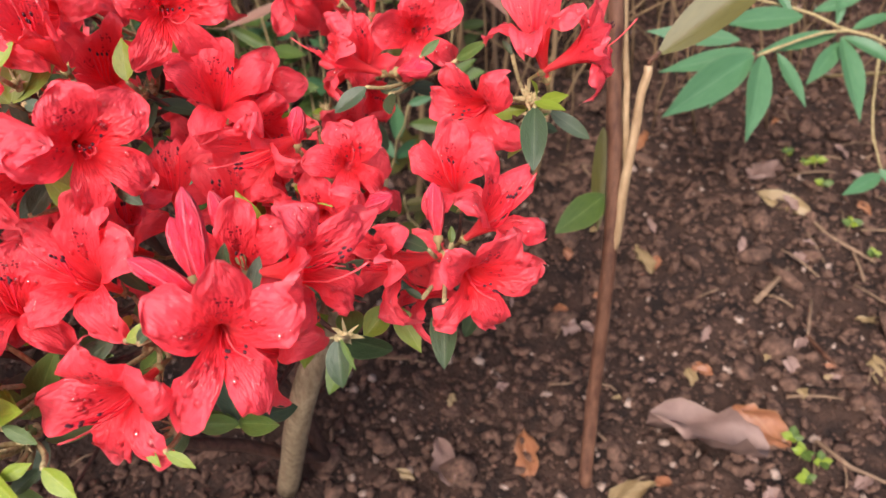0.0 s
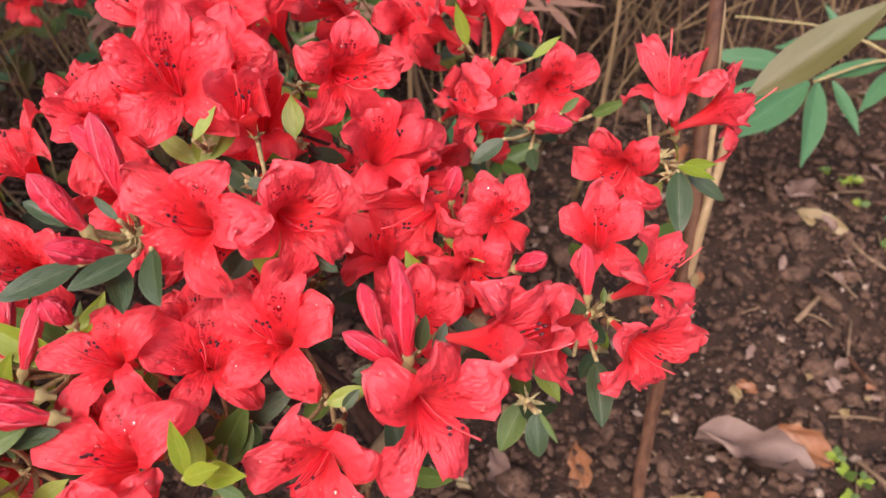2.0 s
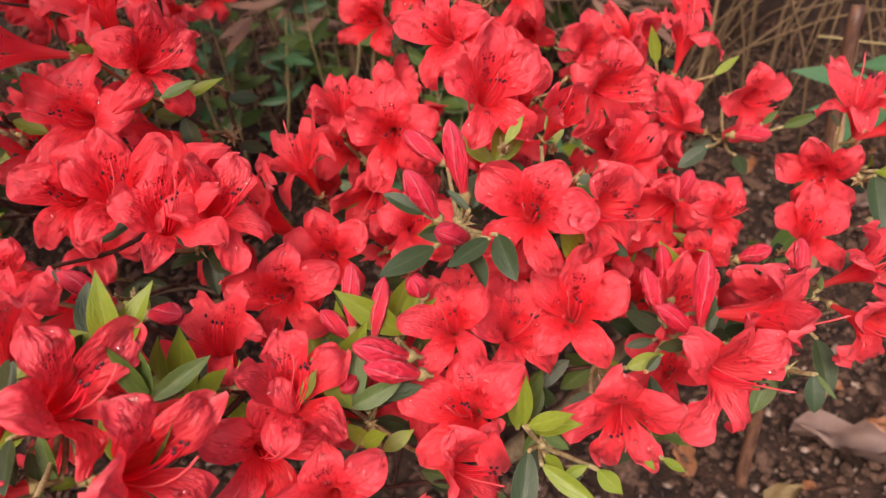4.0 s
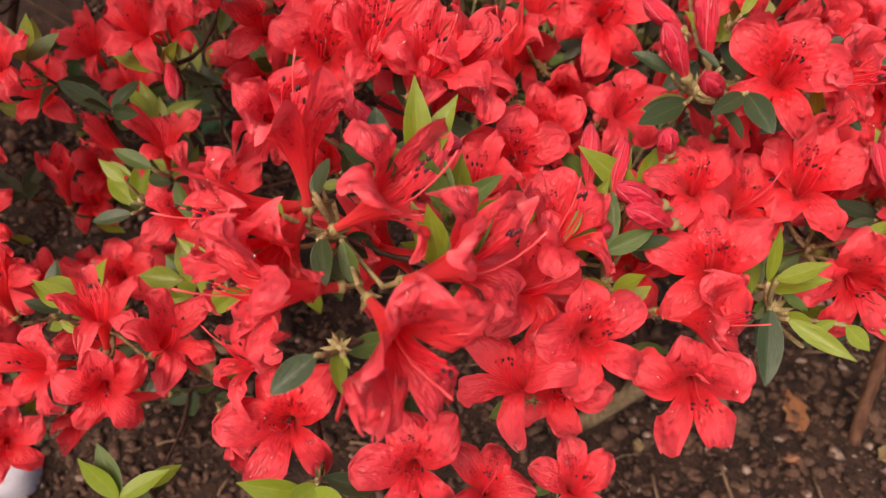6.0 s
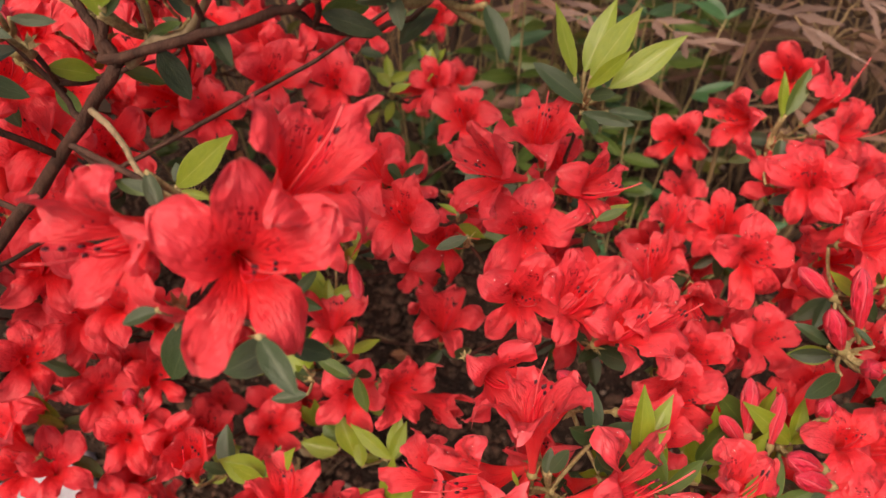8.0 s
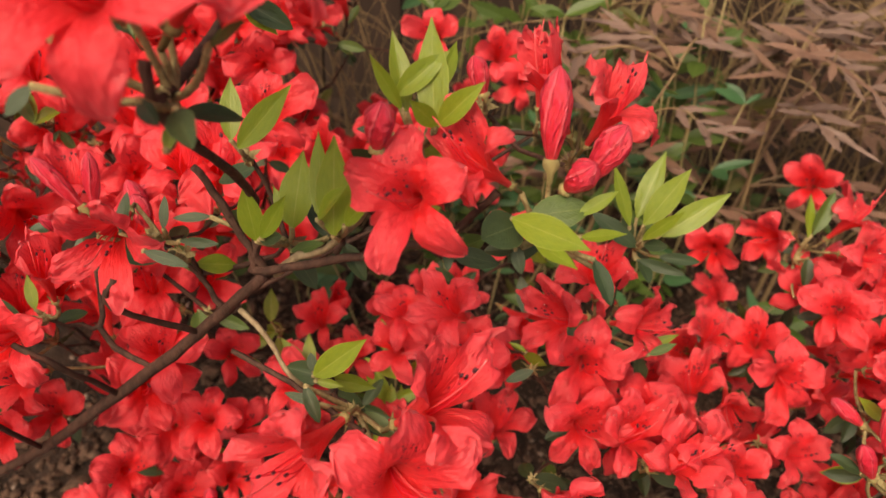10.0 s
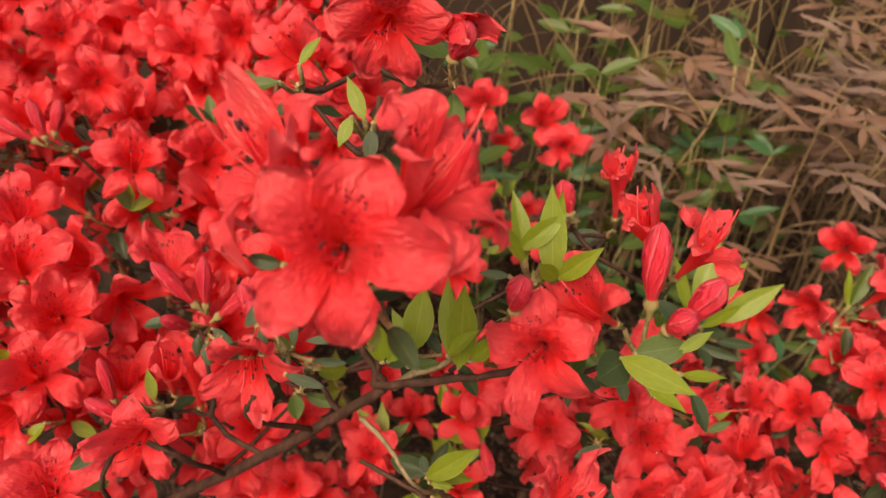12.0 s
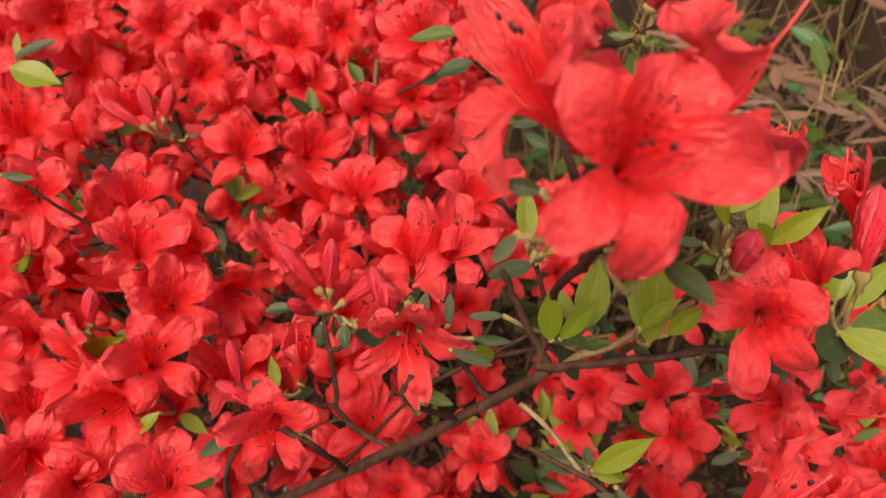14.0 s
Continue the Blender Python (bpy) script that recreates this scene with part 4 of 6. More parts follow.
put_leaves("a", [
    (-0.136, 0.122, 0.444, -0.122, 0.119, 0.456, 0.38, "y"),
    (-0.135, 0.12, 0.432, -0.139, 0.095, 0.419, 0.36, "o"),
    (-0.131, 0.114, 0.433, -0.111, 0.099, 0.43, 0.3, "y"),
    (-0.129, 0.119, 0.431, -0.123, 0.109, 0.434, 0.5, "y"),
    (-0.13, 0.126, 0.434, -0.12, 0.123, 0.429, 0.4, "g"),
    (-0.193, 0.116, 0.44, -0.184, 0.113, 0.451, 0.5, "y"),
    (-0.092, 0.126, 0.423, -0.087, 0.122, 0.418, 0.4, "y"),
    (-0.037, 0.283, 0.454, -0.051, 0.276, 0.446, 0.5, "o"),
    (-0.053, 0.343, 0.468, -0.059, 0.347, 0.488, 0.35, "y"),
    (-0.021, 0.34, 0.463, -0.007, 0.348, 0.471, 0.3, "y"),
    (-0.013, 0.284, 0.467, -0.005, 0.289, 0.472, 0.4, "g"),
    (-0.064, 0.165, 0.445, -0.061, 0.174, 0.455, 0.4, "o"),
])
put_leaves("a", [
    (-0.082, 0.17, 0.436, -0.093, 0.168, 0.434, 0.4, "o"),
    (-0.189, 0.173, 0.435, -0.211, 0.178, 0.456, 0.42, "g"),
    (-0.189, 0.173, 0.435, -0.192, 0.19, 0.446, 0.35, "g"),
    (-0.189, 0.173, 0.435, -0.18, 0.188, 0.453, 0.43, "y"),
    (-0.181, 0.156, 0.452, -0.206, 0.159, 0.471, 0.36, "y"),
    (-0.181, 0.156, 0.452, -0.174, 0.174, 0.463, 0.39, "y"),
    (-0.181, 0.156, 0.452, -0.169, 0.16, 0.468, 0.4, "y"),
    (-0.25, 0.1, 0.484, -0.262, 0.105, 0.504, 0.33, "g"),
    (-0.25, 0.1, 0.484, -0.262, 0.113, 0.502, 0.43, "g"),
    (-0.25, 0.1, 0.484, -0.235, 0.113, 0.489, 0.32, "g"),
    (-0.26, 0.106, 0.493, -0.276, 0.116, 0.496, 0.39, "y"),
    (-0.26, 0.106, 0.493, -0.262, 0.117, 0.519, 0.34, "y"),
])
put_leaves("a", [
    (-0.26, 0.106, 0.493, -0.25, 0.122, 0.511, 0.34, "y"),
    (-0.213, 0.162, 0.423, -0.225, 0.173, 0.438, 0.41, "y"),
    (-0.213, 0.162, 0.423, -0.216, 0.174, 0.439, 0.44, "y"),
    (-0.213, 0.162, 0.423, -0.201, 0.171, 0.447, 0.4, "g"),
    (-0.206, 0.168, 0.43, -0.225, 0.175, 0.441, 0.38, "g"),
    (-0.206, 0.168, 0.43, -0.209, 0.174, 0.45, 0.35, "y"),
    (-0.206, 0.168, 0.43, -0.2, 0.181, 0.446, 0.43, "y"),
    (-0.147, 0.217, 0.487, -0.163, 0.223, 0.497, 0.39, "y"),
    (-0.147, 0.217, 0.487, -0.141, 0.231, 0.505, 0.43, "y"),
    (-0.147, 0.217, 0.487, -0.133, 0.233, 0.497, 0.39, "y"),
    (-0.197, 0.123, 0.451, -0.21, 0.129, 0.47, 0.36, "y"),
    (-0.197, 0.123, 0.451, -0.195, 0.138, 0.467, 0.4, "g"),
])
put_leaves("a", [
    (-0.197, 0.123, 0.451, -0.18, 0.13, 0.457, 0.41, "g"),
    (-0.251, 0.082, 0.475, -0.261, 0.095, 0.491, 0.4, "y"),
    (-0.251, 0.082, 0.475, -0.256, 0.089, 0.495, 0.42, "y"),
    (-0.251, 0.082, 0.475, -0.237, 0.088, 0.494, 0.45, "g"),
    (-0.178, 0.163, 0.417, -0.203, 0.163, 0.431, 0.4, "y"),
    (-0.178, 0.163, 0.417, -0.176, 0.175, 0.431, 0.41, "g"),
    (-0.178, 0.163, 0.417, -0.168, 0.177, 0.433, 0.42, "y"),
    (-0.114, 0.18, 0.466, -0.124, 0.183, 0.482, 0.41, "y"),
    (-0.114, 0.18, 0.466, -0.117, 0.189, 0.488, 0.42, "y"),
    (-0.114, 0.18, 0.466, -0.109, 0.196, 0.475, 0.4, "g"),
    (-0.205, 0.156, 0.41, -0.219, 0.16, 0.428, 0.34, "y"),
    (-0.205, 0.156, 0.41, -0.215, 0.175, 0.422, 0.36, "y"),
])
put_leaves("a", [
    (-0.205, 0.156, 0.41, -0.192, 0.169, 0.424, 0.43, "y"),
    (-0.14, 0.146, 0.41, -0.151, 0.15, 0.427, 0.43, "g"),
    (-0.14, 0.146, 0.41, -0.139, 0.162, 0.419, 0.32, "y"),
    (-0.14, 0.146, 0.41, -0.127, 0.156, 0.433, 0.43, "g"),
    (-0.273, 0.227, 0.508, -0.256, 0.234, 0.514, 0.3, "y"),
    (-0.281, 0.049, 0.475, -0.291, 0.039, 0.471, 0.55, "o"),
    (-0.28, 0.064, 0.461, -0.277, 0.055, 0.45, 0.4, "y"),
    (-0.291, 0.101, 0.485, -0.29, 0.107, 0.492, 0.5, "o"),
    (-0.288, 0.089, 0.479, -0.286, 0.08, 0.469, 0.45, "o"),
    (-0.282, 0.093, 0.476, -0.276, 0.083, 0.465, 0.4, "g"),
    (-0.276, 0.143, 0.472, -0.291, 0.149, 0.48, 0.4, "o"),
    (-0.261, 0.066, 0.469, -0.251, 0.07, 0.473, 0.5, "o"),
])
put_leaves("a", [
    (-0.253, 0.109, 0.472, -0.254, 0.122, 0.487, 0.4, "y"),
    (-0.248, 0.116, 0.465, -0.236, 0.122, 0.47, 0.4, "y"),
    (-0.23, 0.119, 0.466, -0.232, 0.125, 0.473, 0.4, "y"),
    (-0.275, 0.053, 0.471, -0.273, 0.051, 0.468, 0.4, "y"),
    (-0.292, 0.049, 0.407, -0.31, 0.044, 0.418, 0.45, "y"),
    (-0.29, 0.049, 0.407, -0.274, 0.04, 0.411, 0.6, "y"),
    (-0.288, 0.051, 0.409, -0.296, 0.039, 0.411, 0.6, "y"),
    (-0.212, 0.117, 0.462, -0.207, 0.124, 0.47, 0.4, "y"),
    (-0.171, 0.145, 0.43, -0.185, 0.15, 0.436, 0.5, "o"),
    (-0.183, 0.164, 0.437, -0.183, 0.173, 0.447, 0.5, "g"),
    (-0.33, 0.199, 0.51, -0.343, 0.194, 0.505, 0.4, "o"),
    (-0.164, 0.325, 0.508, -0.165, 0.313, 0.494, 0.5, "o"),
])
put_leaves("a", [
    (-0.164, 0.337, 0.515, -0.165, 0.354, 0.536, 0.35, "y"),
    (-0.161, 0.339, 0.516, -0.15, 0.357, 0.538, 0.35, "g"),
    (-0.274, 0.214, 0.516, -0.261, 0.219, 0.521, 0.35, "g"),
    (-0.291, 0.251, 0.566, -0.304, 0.26, 0.595, 0.26, "y"),
    (-0.286, 0.262, 0.564, -0.275, 0.285, 0.591, 0.34, "y"),
    (-0.284, 0.252, 0.567, -0.267, 0.261, 0.596, 0.4, "y"),
    (-0.286, 0.239, 0.567, -0.271, 0.237, 0.587, 0.3, "y"),
    (-0.275, 0.25, 0.563, -0.246, 0.258, 0.587, 0.36, "y"),
    (-0.285, 0.249, 0.555, -0.31, 0.253, 0.57, 0.36, "o"),
    (-0.289, 0.251, 0.558, -0.294, 0.254, 0.57, 0.5, "o"),
    (-0.287, 0.237, 0.556, -0.265, 0.227, 0.558, 0.25, "o"),
    (-0.275, 0.243, 0.555, -0.254, 0.244, 0.554, 0.3, "o"),
])
put_leaves("a", [
    (-0.285, 0.237, 0.556, -0.281, 0.223, 0.554, 0.5, "o"),
    (-0.284, 0.242, 0.562, -0.275, 0.234, 0.568, 0.5, "o"),
])
put_flowers("b", [
    (-0.374, 0.065, 0.597, -59, 27, 5, "o"),
    (-0.405, 0.069, 0.597, -113, 13, 4.6, "f"),
    (-0.367, 0.087, 0.608, -14, 51, 4.6, "f"),
    (-0.429, 0.055, 0.731, -81, 32, 4.6, "w"),
    (-0.450, 0.080, 0.734, -156, 48, 4.8, "f"),
    (-0.414, 0.080, 0.733, -14, 54, 4.8, "f"),
    (-0.441, 0.173, 0.734, -82, 2, 4.4, "o"),
    (-0.42, 0.176, 0.736, -46, 0, 3.6, "h"),
    (-0.381, 0.101, 0.667, -101, 29, 4, "o"),
    (-0.366, 0.123, 0.668, -149, 40, 3.6, "f"),
    (-0.325, 0.156, 0.673, -23, 66, 3.6, "f"),
    (-0.347, 0.226, 0.654, 175, 84, 3.6, "h"),
    (-0.346, 0.157, 0.677, -179, 63, 3.6, "h"),
    (-0.482, 0.124, 0.622, -79, 9, 4.4, "f"),
    (-0.535, 0.122, 0.567, -75, 28, 4.4, "f"),
])
put_flowers("b", [
    (-0.532, 0.15, 0.578, -58, 75, 3.6, "h"),
])
put_buds("b", [
    (-0.39, 0.107, 0.676, -0.389, 0.106, 0.691, 0.77),
    (-0.367, 0.207, 0.647, -0.373, 0.211, 0.662, 0.81),
    (-0.339, 0.128, 0.658, -0.332, 0.123, 0.67, 0.85),
    (-0.333, 0.13, 0.66, -0.324, 0.132, 0.679, 0.94),
    (-0.343, 0.137, 0.659, -0.345, 0.147, 0.688, 0.94),
    (-0.419, 0.169, 0.726, -0.414, 0.168, 0.741, 0.85),
    (-0.536, 0.192, 0.58, -0.555, 0.192, 0.605, 0.77),
    (-0.532, 0.192, 0.58, -0.531, 0.197, 0.608, 0.72),
    (-0.537, 0.186, 0.572, -0.544, 0.172, 0.589, 0.68),
    (-0.527, 0.19, 0.576, -0.505, 0.195, 0.596, 0.77),
    (-0.556, 0.142, 0.563, -0.56, 0.146, 0.587, 0.59),
    (-0.542, 0.133, 0.565, -0.56, 0.129, 0.579, 0.68),
])
put_leaves("b", [
    (-0.368, 0.052, 0.589, -0.357, 0.042, 0.583, 0.4, "o"),
    (-0.395, 0.06, 0.585, -0.403, 0.057, 0.582, 0.5, "o"),
    (-0.409, 0.092, 0.601, -0.403, 0.085, 0.593, 0.4, "o"),
    (-0.404, 0.089, 0.597, -0.415, 0.09, 0.599, 0.3, "o"),
    (-0.328, 0.117, 0.643, -0.321, 0.11, 0.632, 0.4, "o"),
    (-0.35, 0.121, 0.65, -0.361, 0.108, 0.652, 0.8, "o"),
    (-0.378, 0.13, 0.672, -0.382, 0.145, 0.699, 0.34, "y"),
    (-0.387, 0.137, 0.673, -0.394, 0.151, 0.692, 0.3, "y"),
    (-0.388, 0.133, 0.676, -0.397, 0.132, 0.692, 0.26, "y"),
    (-0.377, 0.127, 0.675, -0.384, 0.121, 0.685, 0.45, "y"),
    (-0.377, 0.127, 0.675, -0.365, 0.126, 0.69, 0.4, "y"),
    (-0.379, 0.146, 0.676, -0.376, 0.166, 0.685, 0.25, "y"),
])
put_leaves("b", [
    (-0.392, 0.137, 0.666, -0.402, 0.137, 0.666, 0.35, "o"),
    (-0.389, 0.122, 0.662, -0.399, 0.116, 0.671, 0.4, "o"),
    (-0.405, 0.117, 0.64, -0.406, 0.126, 0.669, 0.4, "y"),
    (-0.401, 0.115, 0.646, -0.392, 0.114, 0.66, 0.4, "y"),
    (-0.423, 0.133, 0.629, -0.421, 0.144, 0.652, 0.5, "y"),
    (-0.426, 0.141, 0.624, -0.434, 0.149, 0.634, 0.4, "y"),
    (-0.434, 0.129, 0.625, -0.437, 0.131, 0.645, 0.45, "y"),
    (-0.431, 0.126, 0.629, -0.422, 0.127, 0.646, 0.35, "y"),
    (-0.44, 0.138, 0.654, -0.423, 0.143, 0.675, 0.35, "y"),
    (-0.446, 0.147, 0.651, -0.449, 0.16, 0.667, 0.4, "y"),
    (-0.413, 0.14, 0.622, -0.422, 0.146, 0.63, 0.4, "o"),
    (-0.425, 0.136, 0.617, -0.413, 0.135, 0.623, 0.35, "g"),
])
put_leaves("b", [
    (-0.433, 0.129, 0.626, -0.423, 0.123, 0.633, 0.4, "o"),
    (-0.451, 0.134, 0.629, -0.463, 0.132, 0.628, 0.3, "o"),
    (-0.514, 0.154, 0.597, -0.512, 0.148, 0.589, 0.6, "o"),
    (-0.463, 0.126, 0.619, -0.459, 0.115, 0.622, 0.5, "o"),
    (-0.47, 0.137, 0.619, -0.471, 0.144, 0.628, 0.35, "o"),
    (-0.46, 0.128, 0.622, -0.447, 0.129, 0.622, 0.3, "o"),
    (-0.419, 0.062, 0.707, -0.411, 0.05, 0.707, 0.42, "o"),
    (-0.445, 0.067, 0.717, -0.453, 0.067, 0.718, 0.5, "o"),
    (-0.449, 0.065, 0.707, -0.453, 0.061, 0.702, 0.5, "o"),
    (-0.416, 0.074, 0.715, -0.408, 0.073, 0.721, 0.35, "g"),
    (-0.428, 0.066, 0.706, -0.424, 0.064, 0.702, 0.7, "o"),
    (-0.424, 0.065, 0.696, -0.423, 0.069, 0.701, 0.5, "y"),
])
put_leaves("b", [
    (-0.39, 0.135, 0.679, -0.376, 0.14, 0.692, 0.4, "y"),
    (-0.409, 0.119, 0.644, -0.412, 0.131, 0.667, 0.3, "y"),
    (-0.409, 0.115, 0.647, -0.4, 0.114, 0.661, 0.35, "y"),
    (-0.353, 0.117, 0.654, -0.332, 0.102, 0.657, 0.4, "y"),
    (-0.348, 0.122, 0.652, -0.33, 0.126, 0.655, 0.6, "g"),
    (-0.346, 0.11, 0.652, -0.335, 0.097, 0.654, 0.32, "y"),
    (-0.333, 0.116, 0.651, -0.322, 0.11, 0.658, 0.3, "y"),
    (-0.334, 0.124, 0.653, -0.323, 0.13, 0.659, 0.35, "y"),
    (-0.351, 0.12, 0.641, -0.36, 0.119, 0.64, 0.6, "o"),
    (-0.37, 0.108, 0.652, -0.369, 0.102, 0.644, 0.4, "o"),
    (-0.351, 0.121, 0.642, -0.348, 0.116, 0.635, 0.5, "o"),
    (-0.323, 0.119, 0.637, -0.323, 0.114, 0.631, 0.5, "o"),
])
put_leaves("b", [
    (-0.413, 0.113, 0.582, -0.395, 0.116, 0.6, 0.4, "y"),
    (-0.414, 0.117, 0.58, -0.416, 0.121, 0.585, 0.6, "o"),
    (-0.412, 0.112, 0.581, -0.402, 0.112, 0.58, 0.35, "y"),
    (-0.444, 0.15, 0.712, -0.451, 0.157, 0.723, 0.4, "y"),
    (-0.44, 0.145, 0.714, -0.435, 0.148, 0.718, 0.5, "y"),
    (-0.447, 0.145, 0.715, -0.45, 0.139, 0.707, 0.5, "y"),
    (-0.441, 0.148, 0.71, -0.441, 0.142, 0.701, 0.5, "o"),
    (-0.446, 0.145, 0.698, -0.455, 0.142, 0.696, 0.4, "o"),
    (-0.474, 0.158, 0.718, -0.49, 0.154, 0.715, 0.35, "g"),
    (-0.471, 0.171, 0.719, -0.465, 0.178, 0.727, 0.35, "y"),
    (-0.479, 0.126, 0.624, -0.478, 0.134, 0.635, 0.4, "o"),
    (-0.486, 0.124, 0.623, -0.497, 0.125, 0.626, 0.5, "o"),
])
put_leaves("b", [
    (-0.466, 0.116, 0.626, -0.452, 0.116, 0.622, 0.3, "o"),
    (-0.539, 0.138, 0.561, -0.551, 0.142, 0.57, 0.5, "o"),
    (-0.55, 0.118, 0.564, -0.562, 0.111, 0.556, 0.4, "o"),
    (-0.546, 0.155, 0.553, -0.551, 0.163, 0.565, 0.4, "y"),
    (-0.534, 0.184, 0.569, -0.534, 0.178, 0.56, 0.55, "o"),
    (-0.528, 0.187, 0.572, -0.517, 0.184, 0.566, 0.4, "o"),
    (-0.548, 0.186, 0.574, -0.561, 0.183, 0.572, 0.5, "o"),
    (-0.49, 0.186, 0.534, -0.487, 0.179, 0.523, 0.7, "g"),
])
put_flowers("c", [
    (-0.383, 0.193, 0.4, -77, 38, 4.6, "o"),
    (-0.395, 0.326, 0.444, -41, 79, 3.8, "f"),
    (-0.375, 0.32, 0.451, -41, 58, 4, "f"),
    (-0.38, 0.308, 0.42, -87, 19, 4.4, "o"),
    (-0.36, 0.276, 0.426, -70, 22, 4.2, "o"),
    (-0.352, 0.277, 0.394, -69, 7, 4, "f"),
    (-0.495, 0.201, 0.383, -28, 41, 4.2, "f"),
    (-0.536, 0.212, 0.401, -51, 42, 4.4, "o"),
    (-0.535, 0.165, 0.429, -30, 35, 4.6, "o"),
    (-0.496, 0.263, 0.282, -81, 44, 4.2, "o"),
    (-0.437, 0.212, 0.336, -60, 45, 4.2, "o"),
    (-0.451, 0.247, 0.312, -68, 44, 4.2, "o"),
    (-0.502, 0.171, 0.365, -56, 37, 4.4, "o"),
    (-0.477, 0.172, 0.364, -32, 35, 4.4, "f"),
    (-0.54, 0.157, 0.351, -36, 60, 4.4, "o"),
])
put_flowers("c", [
    (-0.473, 0.282, 0.358, -39, 48, 4, "o"),
    (-0.478, 0.27, 0.343, -72, 58, 4.4, "o"),
    (-0.401, 0.137, 0.388, 59, 78, 4.4, "f"),
    (-0.366, 0.125, 0.388, -15, 50, 4.4, "f"),
    (-0.424, 0.116, 0.374, -109, 42, 4.4, "f"),
    (-0.395, 0.111, 0.367, -60, 30, 4.6, "o"),
    (-0.489, 0.186, 0.349, -40, 38, 4.2, "o"),
    (-0.496, 0.149, 0.298, -47, 49, 4.2, "o"),
    (-0.519, 0.16, 0.312, -43, 38, 4.6, "o"),
    (-0.514, 0.122, 0.298, -45, 30, 4.4, "o"),
    (-0.471, 0.124, 0.298, -44, 31, 4.4, "o"),
    (-0.525, 0.191, 0.374, -34, 38, 4.4, "o"),
    (-0.356, 0.182, 0.422, -45, 34, 4.2, "f"),
    (-0.401, 0.231, 0.415, -31, 81, 4.2, "f"),
    (-0.462, 0.347, 0.513, -71, 24, 4.4, "o"),
])
put_flowers("c", [
    (-0.439, 0.366, 0.535, -60, 27, 4.4, "o"),
    (-0.444, 0.434, 0.455, -76, 21, 4.4, "o"),
    (-0.424, 0.445, 0.498, -53, 34, 4.4, "f"),
    (-0.478, 0.288, 0.504, -73, 22, 4.4, "o"),
    (-0.373, 0.444, 0.461, -85, 39, 4.4, "o"),
    (-0.55, 0.264, 0.554, -47, 26, 4.6, "o"),
    (-0.532, 0.245, 0.529, -47, 30, 4.6, "o"),
    (-0.533, 0.21, 0.517, -52, 29, 4.4, "o"),
    (-0.507, 0.233, 0.511, -49, 34, 4.4, "f"),
    (-0.466, 0.299, 0.428, -96, 61, 4.2, "f"),
    (-0.508, 0.251, 0.437, -47, 48, 4.2, "o"),
    (-0.524, 0.195, 0.431, -68, 45, 4.2, "o"),
    (-0.487, 0.206, 0.425, -34, 54, 4.2, "f"),
    (-0.441, 0.288, 0.411, -62, 68, 4.2, "f"),
    (-0.468, 0.248, 0.428, -101, 53, 4.2, "o"),
])
put_flowers("c", [
    (-0.421, 0.309, 0.437, -63, 48, 4.2, "f"),
    (-0.46, 0.321, 0.424, -31, 65, 4, "h"),
    (-0.456, 0.208, 0.466, -89, 56, 4, "o"),
    (-0.399, 0.239, 0.5, -93, 57, 4.2, "o"),
    (-0.404, 0.241, 0.469, -106, 44, 4.2, "o"),
    (-0.5, 0.19, 0.449, -89, 52, 4.2, "o"),
    (-0.374, 0.213, 0.531, -137, 49, 4.2, "f"),
    (-0.36, 0.202, 0.513, -116, 42, 4.2, "o"),
])
put_buds("c", [
    (-0.507, 0.189, 0.369, -0.506, 0.188, 0.387, 0.77),
    (-0.392, 0.237, 0.456, -0.382, 0.218, 0.447, 0.77),
])
put_leaves("c", [
    (-0.419, 0.218, 0.382, -0.439, 0.232, 0.391, 0.44, "y"),
    (-0.419, 0.218, 0.382, -0.413, 0.229, 0.407, 0.4, "y"),
    (-0.419, 0.218, 0.382, -0.409, 0.226, 0.403, 0.37, "y"),
    (-0.407, 0.212, 0.313, -0.419, 0.214, 0.329, 0.37, "y"),
    (-0.407, 0.212, 0.313, -0.401, 0.223, 0.339, 0.42, "y"),
    (-0.407, 0.212, 0.313, -0.397, 0.221, 0.336, 0.34, "y"),
    (-0.459, 0.201, 0.305, -0.475, 0.201, 0.318, 0.43, "y"),
    (-0.459, 0.201, 0.305, -0.467, 0.216, 0.315, 0.4, "y"),
    (-0.459, 0.201, 0.305, -0.438, 0.21, 0.314, 0.36, "y"),
    (-0.357, 0.168, 0.385, -0.38, 0.177, 0.398, 0.33, "y"),
    (-0.357, 0.168, 0.385, -0.355, 0.187, 0.399, 0.41, "y"),
    (-0.357, 0.168, 0.385, -0.351, 0.181, 0.401, 0.38, "y"),
])
